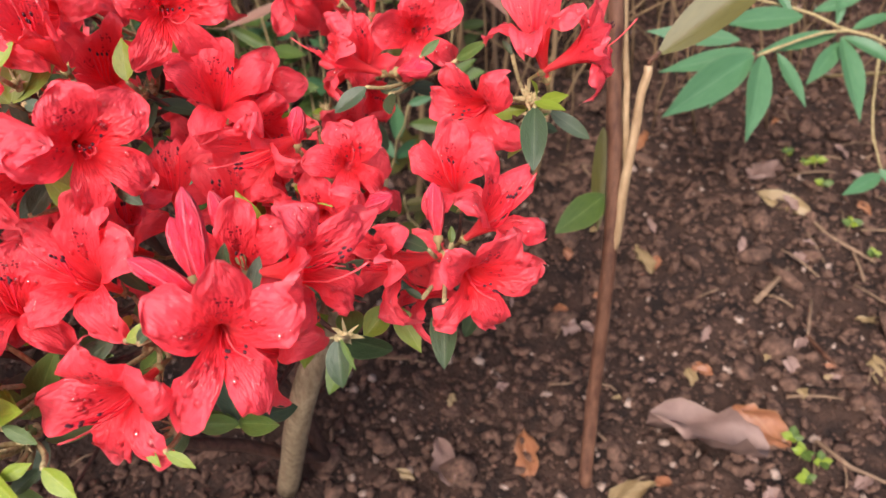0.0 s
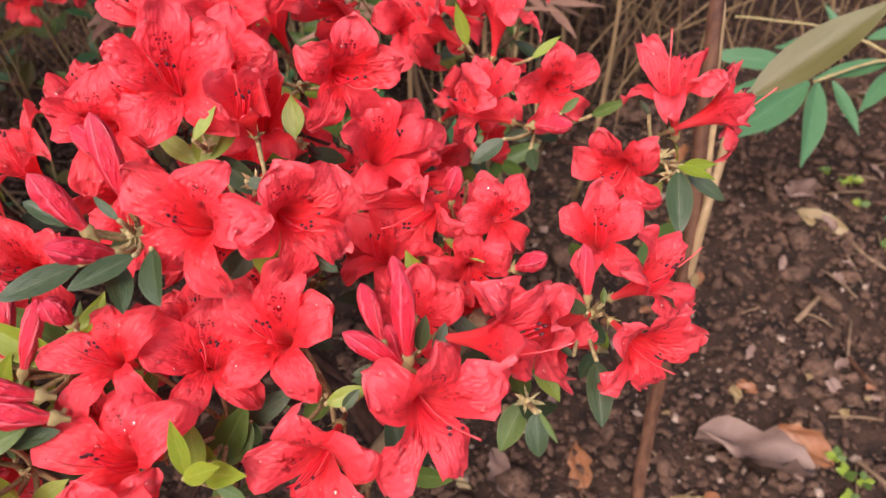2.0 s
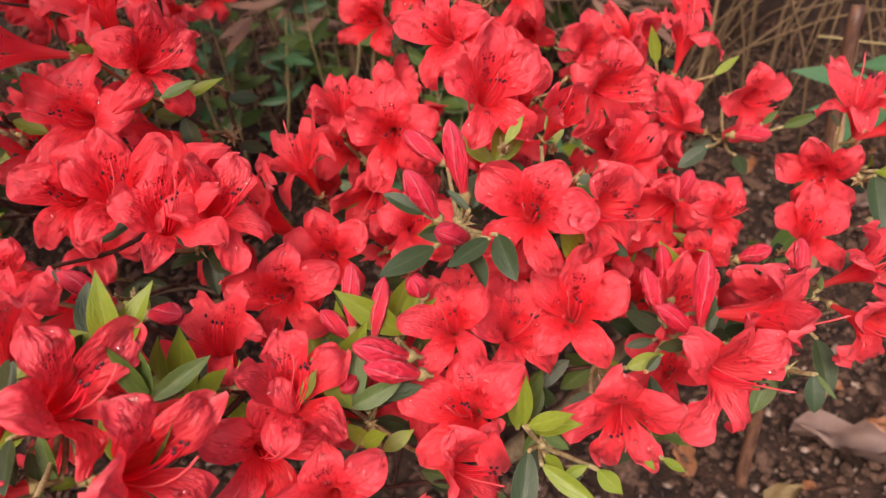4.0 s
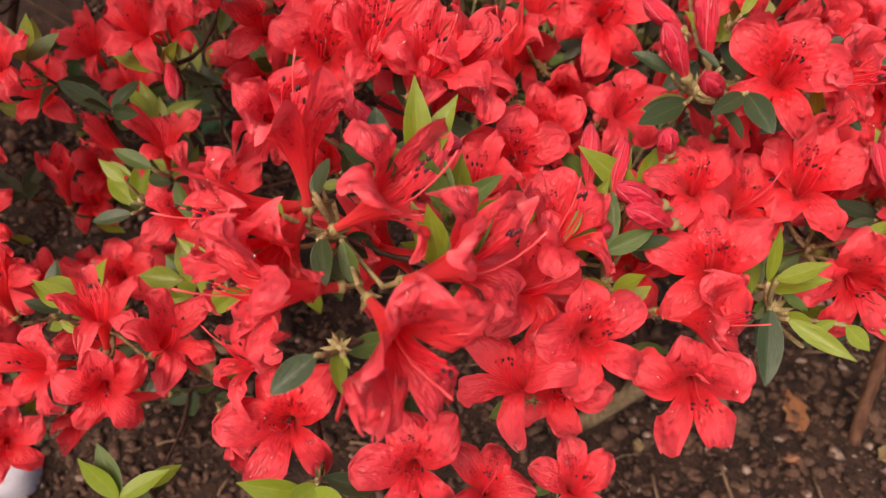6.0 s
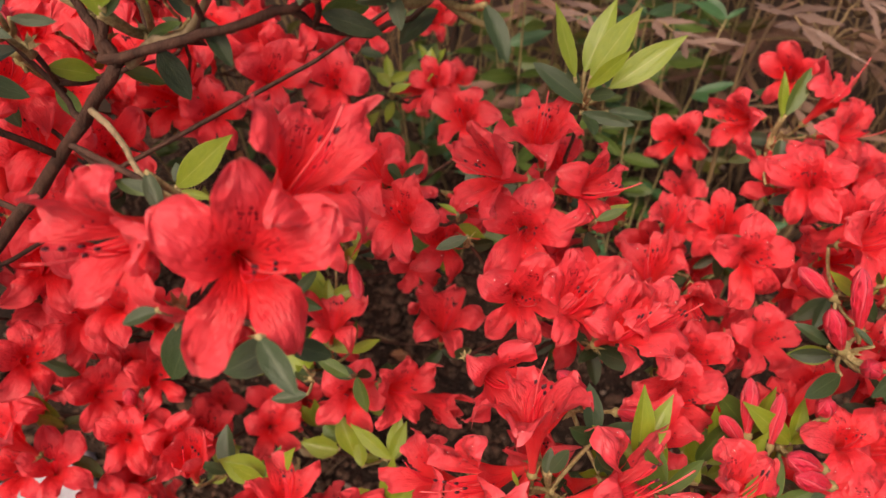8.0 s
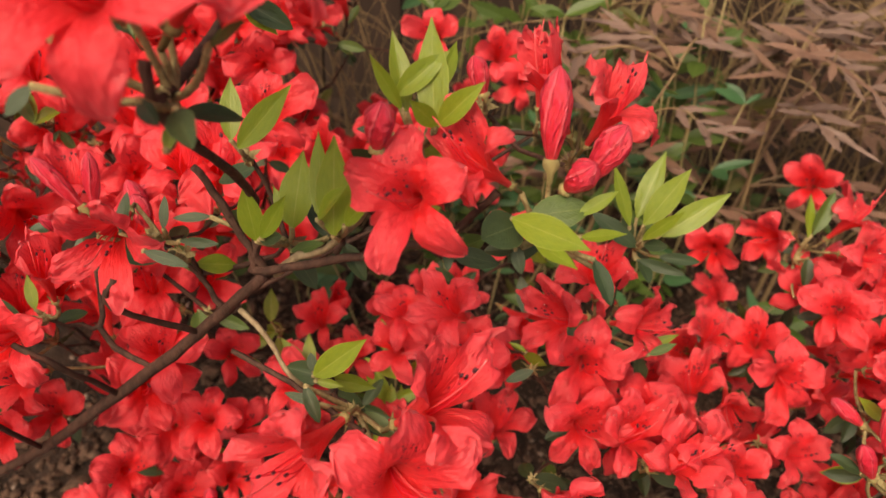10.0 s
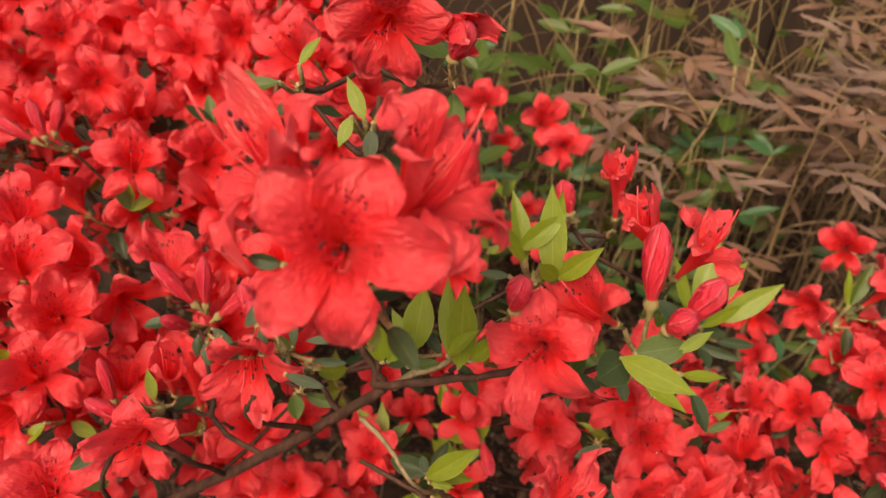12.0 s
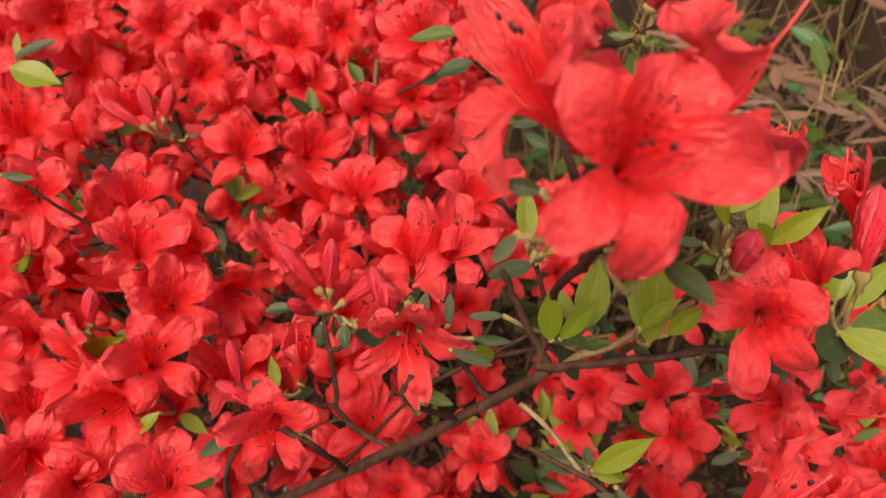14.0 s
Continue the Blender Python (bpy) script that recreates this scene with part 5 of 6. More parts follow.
put_leaves("c", [
    (-0.416, 0.146, 0.381, -0.434, 0.146, 0.396, 0.33, "y"),
    (-0.416, 0.146, 0.381, -0.411, 0.159, 0.397, 0.32, "g"),
    (-0.416, 0.146, 0.381, -0.402, 0.155, 0.403, 0.38, "y"),
    (-0.551, 0.175, 0.355, -0.563, 0.184, 0.368, 0.36, "y"),
    (-0.551, 0.175, 0.355, -0.563, 0.188, 0.374, 0.41, "y"),
    (-0.551, 0.175, 0.355, -0.538, 0.187, 0.36, 0.41, "g"),
    (-0.392, 0.23, 0.393, -0.415, 0.239, 0.397, 0.4, "y"),
    (-0.392, 0.23, 0.393, -0.391, 0.246, 0.404, 0.33, "g"),
    (-0.392, 0.23, 0.393, -0.374, 0.231, 0.406, 0.33, "y"),
    (-0.41, 0.246, 0.415, -0.424, 0.25, 0.434, 0.39, "y"),
    (-0.41, 0.246, 0.415, -0.42, 0.259, 0.432, 0.44, "y"),
    (-0.41, 0.246, 0.415, -0.388, 0.255, 0.425, 0.37, "y"),
])
put_leaves("c", [
    (-0.45, 0.22, 0.461, -0.469, 0.232, 0.476, 0.38, "y"),
    (-0.45, 0.22, 0.461, -0.455, 0.24, 0.475, 0.37, "y"),
    (-0.45, 0.22, 0.461, -0.436, 0.23, 0.471, 0.38, "g"),
    (-0.398, 0.239, 0.449, -0.424, 0.244, 0.456, 0.38, "y"),
    (-0.398, 0.239, 0.449, -0.407, 0.256, 0.459, 0.4, "g"),
    (-0.398, 0.239, 0.449, -0.387, 0.243, 0.464, 0.43, "y"),
    (-0.421, 0.25, 0.294, -0.436, 0.253, 0.311, 0.44, "y"),
    (-0.421, 0.25, 0.294, -0.424, 0.257, 0.314, 0.41, "y"),
    (-0.421, 0.25, 0.294, -0.409, 0.263, 0.308, 0.39, "y"),
    (-0.355, 0.141, 0.387, -0.373, 0.144, 0.392, 0.39, "y"),
    (-0.355, 0.141, 0.387, -0.353, 0.152, 0.411, 0.38, "y"),
    (-0.355, 0.141, 0.387, -0.334, 0.147, 0.404, 0.32, "y"),
])
put_leaves("c", [
    (-0.392, 0.088, 0.322, -0.407, 0.094, 0.342, 0.44, "y"),
    (-0.392, 0.088, 0.322, -0.403, 0.103, 0.34, 0.4, "g"),
    (-0.392, 0.088, 0.322, -0.37, 0.098, 0.332, 0.37, "y"),
    (-0.335, 0.199, 0.522, -0.344, 0.201, 0.525, 0.35, "y"),
    (-0.417, 0.296, 0.417, -0.413, 0.309, 0.432, 0.5, "y"),
    (-0.41, 0.298, 0.42, -0.389, 0.293, 0.413, 0.35, "o"),
    (-0.401, 0.257, 0.4, -0.405, 0.267, 0.412, 0.4, "y"),
    (-0.378, 0.171, 0.441, -0.395, 0.175, 0.447, 0.4, "g"),
    (-0.501, 0.3, 0.42, -0.504, 0.315, 0.437, 0.5, "y"),
    (-0.497, 0.296, 0.415, -0.516, 0.285, 0.404, 0.4, "y"),
    (-0.495, 0.294, 0.412, -0.491, 0.283, 0.4, 0.4, "y"),
    (-0.41, 0.275, 0.424, -0.413, 0.287, 0.439, 0.6, "y"),
])
put_leaves("c", [
    (-0.398, 0.299, 0.42, -0.398, 0.306, 0.429, 0.5, "y"),
    (-0.432, 0.23, 0.4, -0.42, 0.225, 0.394, 0.35, "y"),
    (-0.401, 0.2, 0.364, -0.388, 0.195, 0.358, 0.8, "g"),
    (-0.375, 0.181, 0.356, -0.379, 0.191, 0.367, 0.6, "y"),
    (-0.394, 0.106, 0.286, -0.404, 0.113, 0.294, 0.5, "g"),
    (-0.409, 0.103, 0.283, -0.412, 0.112, 0.294, 0.4, "y"),
    (-0.418, 0.133, 0.385, -0.41, 0.13, 0.381, 0.5, "y"),
    (-0.419, 0.283, 0.424, -0.423, 0.296, 0.44, 0.5, "y"),
    (-0.399, 0.285, 0.425, -0.402, 0.295, 0.437, 0.4, "y"),
    (-0.41, 0.2, 0.411, -0.423, 0.206, 0.419, 0.45, "y"),
    (-0.544, 0.178, 0.36, -0.558, 0.174, 0.372, 0.4, "y"),
    (-0.543, 0.177, 0.359, -0.525, 0.179, 0.359, 0.4, "o"),
])
put_leaves("c", [
    (-0.547, 0.181, 0.363, -0.562, 0.187, 0.372, 0.3, "y"),
    (-0.417, 0.153, 0.379, -0.444, 0.155, 0.383, 0.6, "y"),
    (-0.389, 0.186, 0.361, -0.411, 0.186, 0.363, 0.6, "y"),
    (-0.361, 0.192, 0.35, -0.353, 0.202, 0.361, 0.5, "y"),
    (-0.391, 0.198, 0.376, -0.379, 0.184, 0.357, 0.5, "y"),
    (-0.406, 0.191, 0.399, -0.425, 0.187, 0.396, 0.4, "o"),
    (-0.407, 0.243, 0.415, -0.409, 0.253, 0.427, 0.5, "y"),
    (-0.379, 0.445, 0.463, -0.379, 0.461, 0.482, 0.5, "y"),
    (-0.403, 0.421, 0.467, -0.414, 0.426, 0.474, 0.7, "y"),
    (-0.403, 0.418, 0.464, -0.388, 0.424, 0.469, 0.5, "y"),
])
put_flowers("d", [
    (-0.46, 0.479, 0.426, -82, 15, 5.382, "o"),
    (-0.52, 0.507, 0.434, -63, 30, 5.382, "f"),
    (-0.474, 0.56, 0.448, -95, 15, 5.382, "f"),
    (-0.553, 0.421, 0.442, -55, 14, 5.382, "o"),
    (-0.398, 0.56, 0.393, -101, 7, 4.914, "f"),
    (-0.37, 0.589, 0.394, -65, 13, 4.914, "o"),
    (-0.404, 0.701, 0.409, -69, 34, 5.148, "f"),
    (-0.638, 0.36, 0.454, -48, 9, 5.382, "f"),
    (-0.638, 0.435, 0.467, -62, 29, 5.148, "f"),
    (-0.536, 0.526, 0.46, -52, 38, 5.148, "o"),
    (-0.484, 0.51, 0.434, -105, 35, 5.148, "f"),
    (-0.421, 0.494, 0.557, -103, 30, 5.148, "f"),
    (-0.368, 0.511, 0.54, -79, 40, 5.148, "f"),
    (-0.349, 0.499, 0.522, -87, 17, 4.914, "o"),
    (-0.62, 0.23, 0.568, -99, 38, 5.148, "f"),
])
put_flowers("d", [
    (-0.655, 0.169, 0.533, -119, 41, 5.382, "f"),
    (-0.652, 0.335, 0.62, -57, 20, 4.914, "o"),
    (-0.608, 0.375, 0.63, -69, 25, 5.148, "o"),
    (-0.643, 0.228, 0.595, -34, 57, 4.914, "f"),
    (-0.605, 0.278, 0.602, -54, 44, 4.914, "f"),
    (-0.629, 0.202, 0.585, -39, 53, 4.914, "f"),
    (-0.611, 0.192, 0.559, -51, 36, 5.148, "o"),
    (-0.596, 0.227, 0.543, -43, 15, 5.148, "f"),
    (-0.627, 0.151, 0.528, -81, 28, 5.382, "f"),
    (-0.609, 0.165, 0.548, -45, 45, 5.148, "f"),
    (-0.514, 0.186, 0.503, -75, 54, 5.148, "o"),
    (-0.709, 0.239, 0.579, -49, 28, 5.148, "o"),
    (-0.586, 0.402, 0.633, -74, 12, 5.148, "o"),
    (-0.696, 0.373, 0.631, -60, 18, 5.148, "o"),
    (-0.733, 0.273, 0.604, -52, 55, 5.616, "f"),
])
put_flowers("d", [
    (-0.719, 0.31, 0.655, -47, 21, 5.616, "o"),
    (-0.715, 0.314, 0.624, -42, 24, 5.148, "o"),
    (-0.603, 0.378, 0.601, -65, 16, 5.148, "o"),
    (-0.584, 0.326, 0.579, -56, 32, 5.148, "f"),
    (-0.546, 0.301, 0.571, -74, 58, 5.148, "f"),
    (-0.495, 0.21, 0.599, -64, 69, 5.148, "f"),
    (-0.479, 0.213, 0.6, -40, 65, 4.914, "f"),
    (-0.475, 0.262, 0.599, -45, 56, 5.148, "f"),
    (-0.506, 0.343, 0.585, -75, 9, 4.914, "o"),
    (-0.529, 0.366, 0.606, -79, 29, 4.914, "f"),
    (-0.513, 0.295, 0.67, -107, 36, 4.914, "f"),
    (-0.651, 0.122, 0.517, -46, 19, 5.382, "f"),
    (-0.627, 0.12, 0.51, -31, 35, 5.382, "o"),
    (-0.673, 0.154, 0.515, -38, 52, 5.148, "o"),
    (-0.585, 0.121, 0.523, -51, 55, 5.148, "o"),
])
put_flowers("d", [
    (-0.526, 0.203, 0.559, -19, 45, 4.914, "f"),
    (-0.521, 0.204, 0.53, -64, 54, 4.914, "o"),
])
put_buds("d", [
    (-0.664, 0.283, 0.605, -0.686, 0.279, 0.622, 0.77),
    (-0.659, 0.284, 0.607, -0.665, 0.287, 0.63, 0.77),
    (-0.655, 0.287, 0.609, -0.648, 0.29, 0.63, 0.77),
    (-0.65, 0.18, 0.549, -0.647, 0.183, 0.571, 0.77),
    (-0.502, 0.183, 0.579, -0.51, 0.187, 0.603, 0.85),
    (-0.498, 0.176, 0.586, -0.503, 0.176, 0.604, 0.85),
])
put_leaves("d", [
    (-0.434, 0.474, 0.398, -0.46, 0.486, 0.405, 0.36, "y"),
    (-0.434, 0.474, 0.398, -0.432, 0.481, 0.42, 0.38, "y"),
    (-0.434, 0.474, 0.398, -0.423, 0.485, 0.411, 0.43, "y"),
    (-0.43, 0.575, 0.395, -0.452, 0.587, 0.402, 0.44, "g"),
    (-0.43, 0.575, 0.395, -0.437, 0.596, 0.412, 0.38, "y"),
    (-0.43, 0.575, 0.395, -0.411, 0.588, 0.4, 0.45, "y"),
    (-0.394, 0.606, 0.399, -0.41, 0.619, 0.416, 0.36, "y"),
    (-0.394, 0.606, 0.399, -0.392, 0.614, 0.421, 0.4, "g"),
    (-0.394, 0.606, 0.399, -0.383, 0.625, 0.412, 0.36, "y"),
    (-0.659, 0.181, 0.529, -0.683, 0.185, 0.539, 0.45, "y"),
    (-0.659, 0.181, 0.529, -0.66, 0.195, 0.539, 0.37, "y"),
    (-0.659, 0.181, 0.529, -0.636, 0.183, 0.542, 0.42, "y"),
])
put_leaves("d", [
    (-0.61, 0.272, 0.573, -0.62, 0.276, 0.595, 0.34, "g"),
    (-0.61, 0.272, 0.573, -0.615, 0.282, 0.589, 0.44, "y"),
    (-0.61, 0.272, 0.573, -0.596, 0.286, 0.58, 0.43, "y"),
    (-0.72, 0.224, 0.538, -0.733, 0.233, 0.553, 0.39, "y"),
    (-0.72, 0.224, 0.538, -0.713, 0.231, 0.56, 0.32, "y"),
    (-0.72, 0.224, 0.538, -0.712, 0.234, 0.551, 0.41, "y"),
    (-0.639, 0.376, 0.456, -0.663, 0.382, 0.458, 0.44, "y"),
    (-0.639, 0.376, 0.456, -0.64, 0.38, 0.476, 0.4, "y"),
    (-0.639, 0.376, 0.456, -0.628, 0.388, 0.47, 0.34, "y"),
    (-0.735, 0.285, 0.639, -0.713, 0.293, 0.648, 0.3, "o"),
    (-0.736, 0.281, 0.634, -0.707, 0.28, 0.628, 0.6, "y"),
    (-0.741, 0.294, 0.636, -0.742, 0.301, 0.647, 0.4, "y"),
])
put_leaves("d", [
    (-0.69, 0.2, 0.617, -0.675, 0.202, 0.616, 0.3, "o"),
    (-0.661, 0.179, 0.549, -0.671, 0.177, 0.549, 0.5, "o"),
    (-0.627, 0.177, 0.541, -0.63, 0.183, 0.55, 0.5, "y"),
    (-0.605, 0.152, 0.528, -0.614, 0.144, 0.519, 0.5, "y"),
    (-0.561, 0.365, 0.611, -0.572, 0.372, 0.622, 0.6, "g"),
    (-0.641, 0.284, 0.603, -0.634, 0.286, 0.604, 0.4, "o"),
])


put_flowers("d", [
    (-0.502, 0.290, 0.508, -95, 20, 4.6, "f"),
    (-0.455, 0.321, 0.514, -60, 35, 4.6, "o"),
    (-0.421, 0.331, 0.509, -80, 30, 4.8, "o"),
    (-0.478, 0.363, 0.523, -110, 45, 4.6, "f"),
    (-0.428, 0.391, 0.523, -75, 25, 4.4, "o"),
    (-0.493, 0.333, 0.535, -70, 40, 4.6, "o"),
    (-0.525, 0.296, 0.528, -120, 35, 4.6, "f"),
    (-0.560, 0.262, 0.520, -85, 30, 4.6, "o"),
    (-0.571, 0.163, 0.330, -80, 45, 4.6, "f"),
    (-0.572, 0.171, 0.372, -60, 40, 4.4, "o"),
    (-0.618, 0.181, 0.424, -100, 40, 4.6, "o"),
    (-0.603, 0.203, 0.419, -70, 50, 4.6, "f"),
])


# ---- flowers deeper in the shrubs ----
def fill(key, tries, limit, dx, dy, dz, gap, seed, sky=(0.0, -0.55, 0.85), keep=None, size=1.0):
    rng = random.Random(seed)
    known = [p for q in MOUTHS.values() for p in q]
    seeds = list(MOUTHS[key])
    made = 0
    for _ in range(tries):
        if made >= limit:
            break
        p = rng.choice(seeds) + Vector((rng.uniform(*dx), rng.uniform(*dy), rng.uniform(*dz)))
        if keep and not keep(p):
            continue
        if min((p - q).length_squared for q in known) < gap * gap:
            continue
        way = Vector(sky) + Vector((rng.uniform(-1.0, 1.0), rng.uniform(-0.6, 0.6), rng.uniform(-0.8, 0.6)))
        add_flower(key, p, way, rng.uniform(3.9, 4.9) * size, rng.choice("offfh"), False)
        known.append(p)
        made += 1


def far_flowers(count, seed):
    """The back of the dense shrub, where it rises against the fence."""
    rng = random.Random(seed)
    for _ in range(count * 12):
        p = Vector((rng.uniform(-0.98, -0.50), rng.uniform(0.34, 0.58), 0))
        if rng.random() < 0.4:
            p = Vector((rng.uniform(-0.95, -0.68), rng.uniform(0.13, 0.36), 0))
        p.z = 0.585 + 0.28 * (p.y - 0.34) + rng.uniform(-0.03, 0.03)
        if min((p - q).length for q in MOUTHS["d"]) < 0.030 or len(MOUTHS["d"]) > count + 40:
            continue
        add_flower("d", p, Vector((rng.uniform(-0.8, 0.9), rng.uniform(-1.0, -0.2), rng.uniform(0.2, 1.0))), rng.uniform(4.2, 5.2), rng.choice("offff"), False)


far_flowers(150, 44)
fill("d", 16000, 258, (-0.09, 0.07), (-0.02, 0.09), (-0.055, 0.02), 0.024, 41, (0.0, -0.35, 1.0), keep=lambda p: p.x < -0.50 and p.z < 0.52 + 0.35 * (p.y - 0.13) and not (p.x > -0.62 and p.y > 0.27 and p.z < 0.47), size=1.12)
fill("a", 5000, 64, (-0.05, 0.03), (0.005, 0.07), (-0.07, -0.01), 0.027, 42, keep=lambda p: p.x < -0.01 - 0.2 * max(0, 0.2 - p.y) and (p.y > 0.22 or p.z > 0.40) and p.z > 0.30)
fill("c", 3000, 20, (-0.06, 0.06), (0.0, 0.07), (-0.06, 0.0), 0.036, 43, keep=lambda p: p.x < -0.33 and p.y < 0.28)


def leaf_whorls(key, count, seed, kinds, dx, dy, dz, keep=None):
    """Leafy shoots without flowers, between and below the flower heads."""
    rng = random.Random(seed)
    shrub = SHRUBS[key]
    seeds = list(MOUTHS[key])
    made = 0
    while made < count:
        p = rng.choice(seeds) + Vector((rng.uniform(*dx), rng.uniform(*dy), rng.uniform(*dz)))
        if keep and not keep(p):
            continue
        kind, turn = rng.choice(kinds), rng.uniform(0, 6.28)
        for k in range(rng.randint(3, 4)):
            a = turn + 1.7 * k + rng.uniform(-0.3, 0.3)
            tip = p + Vector((math.cos(a), math.sin(a) * 0.8 - 0.2, rng.uniform(0.2, 1.0))).normalized() * rng.uniform(0.016, 0.027)
            shrub.leaf(p, tip, rng.uniform(0.34, 0.46), kind if rng.random() < 0.75 else "o")
        BASES[key].append(p)
        made += 1


leaf_whorls("a", 18, 71, "ygooo", (-0.04, 0.03), (0.0, 0.05), (-0.055, -0.012), keep=lambda p: p.x < 0.0 and p.z > 0.33)
leaf_whorls("c", 8, 72, "yog", (-0.05, 0.05), (-0.02, 0.04), (-0.05, 0.0), keep=lambda p: p.x < -0.33)
leaf_whorls("d", 10, 73, "yogo", (-0.05, 0.05), (-0.03, 0.03), (-0.03, 0.006))


# ---- stalks, twigs and limbs ----
def knots(points, reach):
    groups = []
    for p in points:
        for g in groups:
            if (g[0] / g[1] - p).length < reach:
                g[0] += p
                g[1] += 1
                g[2].append(p)
                break
        else:
            groups.append([p.copy(), 1, [p]])
    return [(g[0] / g[1], g[2]) for g in groups]


def join_twigs(shrub, ends, wood, root, rng):
    for knot in sorted(ends, key=lambda p: (p - root).length):
        start = min(wood, key=lambda w: (w - knot).length + max(0, w.z - knot.z + 0.01) * 3 + max(0, knot.y - w.y) * 1.5)
        line = bend(start, knot, (0, 0.006, -0.008), 5, rng, 0.0012)
        shrub.stem("twig", line, [0.0013, 0.0012, 0.0011, 0.0010, 0.0009, 0.0009], BARK, 6)
        wood += line[3:]


def scales_mesh(seed):
    """The ruff of pale downy scales and withered styles at a knot."""
    rng = random.Random(seed)
    verts, faces = tube([(0, 0, -0.006), (0, 0, -0.001), (0, 0, 0.003)], [0.0016, 0.0024, 0.0014], 7)
    for k in range(13):
        a, up = rng.uniform(0, 6.28), rng.uniform(-0.2, 1.0)
        way = Vector((math.cos(a), math.sin(a), up)).normalized()
        side = way.orthogonal().normalized()
        long, wide = rng.uniform(0.004, 0.009), rng.uniform(0.0007, 0.0014)
        start = len(verts)
        verts += [way * 0.0015 + side * wide, way * 0.0015 - side * wide, way * long * 0.6 - side * wide * 0.8 + Vector((0, 0, 0.0006)),
                  way * long * 0.6 + side * wide * 0.8 + Vector((0, 0, 0.0006)), way * long + Vector((0, 0, rng.uniform(-0.001, 0.002)))]
        faces += [(start, start + 1, start + 2, start + 3), (start + 3, start + 2, start + 4)]
    return mesh_of("knot", verts, faces, SCALE)


SCALES = [scales_mesh(k) for k in range(5)]


def branch_out(key, reach, seed, limb_count=4, limbs=()):
    """Joins each stalk to its knot, and each knot to the nearest wood below it."""
    rng = random.Random(seed)
    shrub = SHRUBS[key]
    root = Vector(shrub.at)
    found = knots(BASES[key], reach)
    ends = []
    for centre, members in found:
        knot = centre + Vector((0, 0.012, -0.012))
        for p in members:
            if (p - knot).length > 0.004:
                shrub.stem("flower_stalk", bend(knot, p, (0, 0.002, -0.003), 4), [0.0011, 0.001, 0.001, 0.0009, 0.0009], STALK, 5)
        ends.append(knot)
        if key in "ab" or len(members) > 1:
            shrub.put("knot", DICE.choice(SCALES), facing(knot + Vector((0, -0.003, 0.003)), Vector((0, -0.4, 1)), spin=rng.uniform(0, 360), size=rng.uniform(0.5, 0.85)))
        for k in range(rng.randint(1, 2) if key in "bd" else rng.randint(2, 3)):  # the ring of small old leaves below a knot
            a = rng.uniform(0, 6.28)
            low = knot + Vector((0, 0.004, -0.006))
            tip = low + Vector((math.cos(a), math.sin(a) * 0.7 + 0.45, rng.uniform(-0.8, -0.1))).normalized() * rng.uniform(0.013, 0.022)
            shrub.leaf(low, tip, rng.uniform(0.36, 0.5), rng.choice("oooogy"))
    if limbs:
        return join_twigs(shrub, ends, [p for line in limbs for p in line], root, rng)
    wood = [(root + (Vector((rng.uniform(-0.03, 0.03), rng.uniform(-0.03, 0.03), 0.06)))), ]
    wood[0].z = root.z + 0.05
    shrub.stem("branch", [root + Vector((0, 0, -0.02)), root + Vector((0, 0, 0.01)), wood[0]], [0.008, 0.007, 0.006], BARK)
    mean = sum(ends, Vector()) / len(ends)
    for k in range(limb_count):
        a = 6.28 * k / limb_count
        goal = mean.lerp(rng.choice(ends), 0.6) + Vector((0, 0.05, -0.07))
        line = bend(wood[0], goal, (0.02 * math.cos(a), 0.02 * math.sin(a) + 0.02, -0.01), 6, rng, 0.004)
        shrub.stem("branch", line, [0.0055, 0.005, 0.0045, 0.004, 0.0035, 0.003, 0.0026], BARK)
        wood += line[2:]
    join_twigs(shrub, ends, wood, root, rng)


LIFT = Vector((0, 0, 0.007))
def limb(shrub, points, thick, thin, material=None):
    """A woody limb through the given places."""
    points = [Vector(p) for p in points]
    n = max(6, 4 * (len(points) - 1))
    line = []
    for i in range(n + 1):
        u = i / n * (len(points) - 1)
        k = min(int(u), len(points) - 2)
        f = u - k
        a, b, c, d = (points[max(0, min(len(points) - 1, k + j))] for j in (-1, 0, 1, 2))
        p = 0.5 * (2 * b + (c - a) * f + (2 * a - 5 * b + 4 * c - d) * f * f + (3 * b - a - 3 * c + d) * f ** 3)
        line.append(p + Vector([DICE.uniform(-0.0006, 0.0006) for _ in range(3)]))
    shrub.stem("branch", line, [thick + (thin - thick) * i / n + DICE.uniform(0, 0.0003) for i in range(n + 1)], material or BARK, 8)
    return line


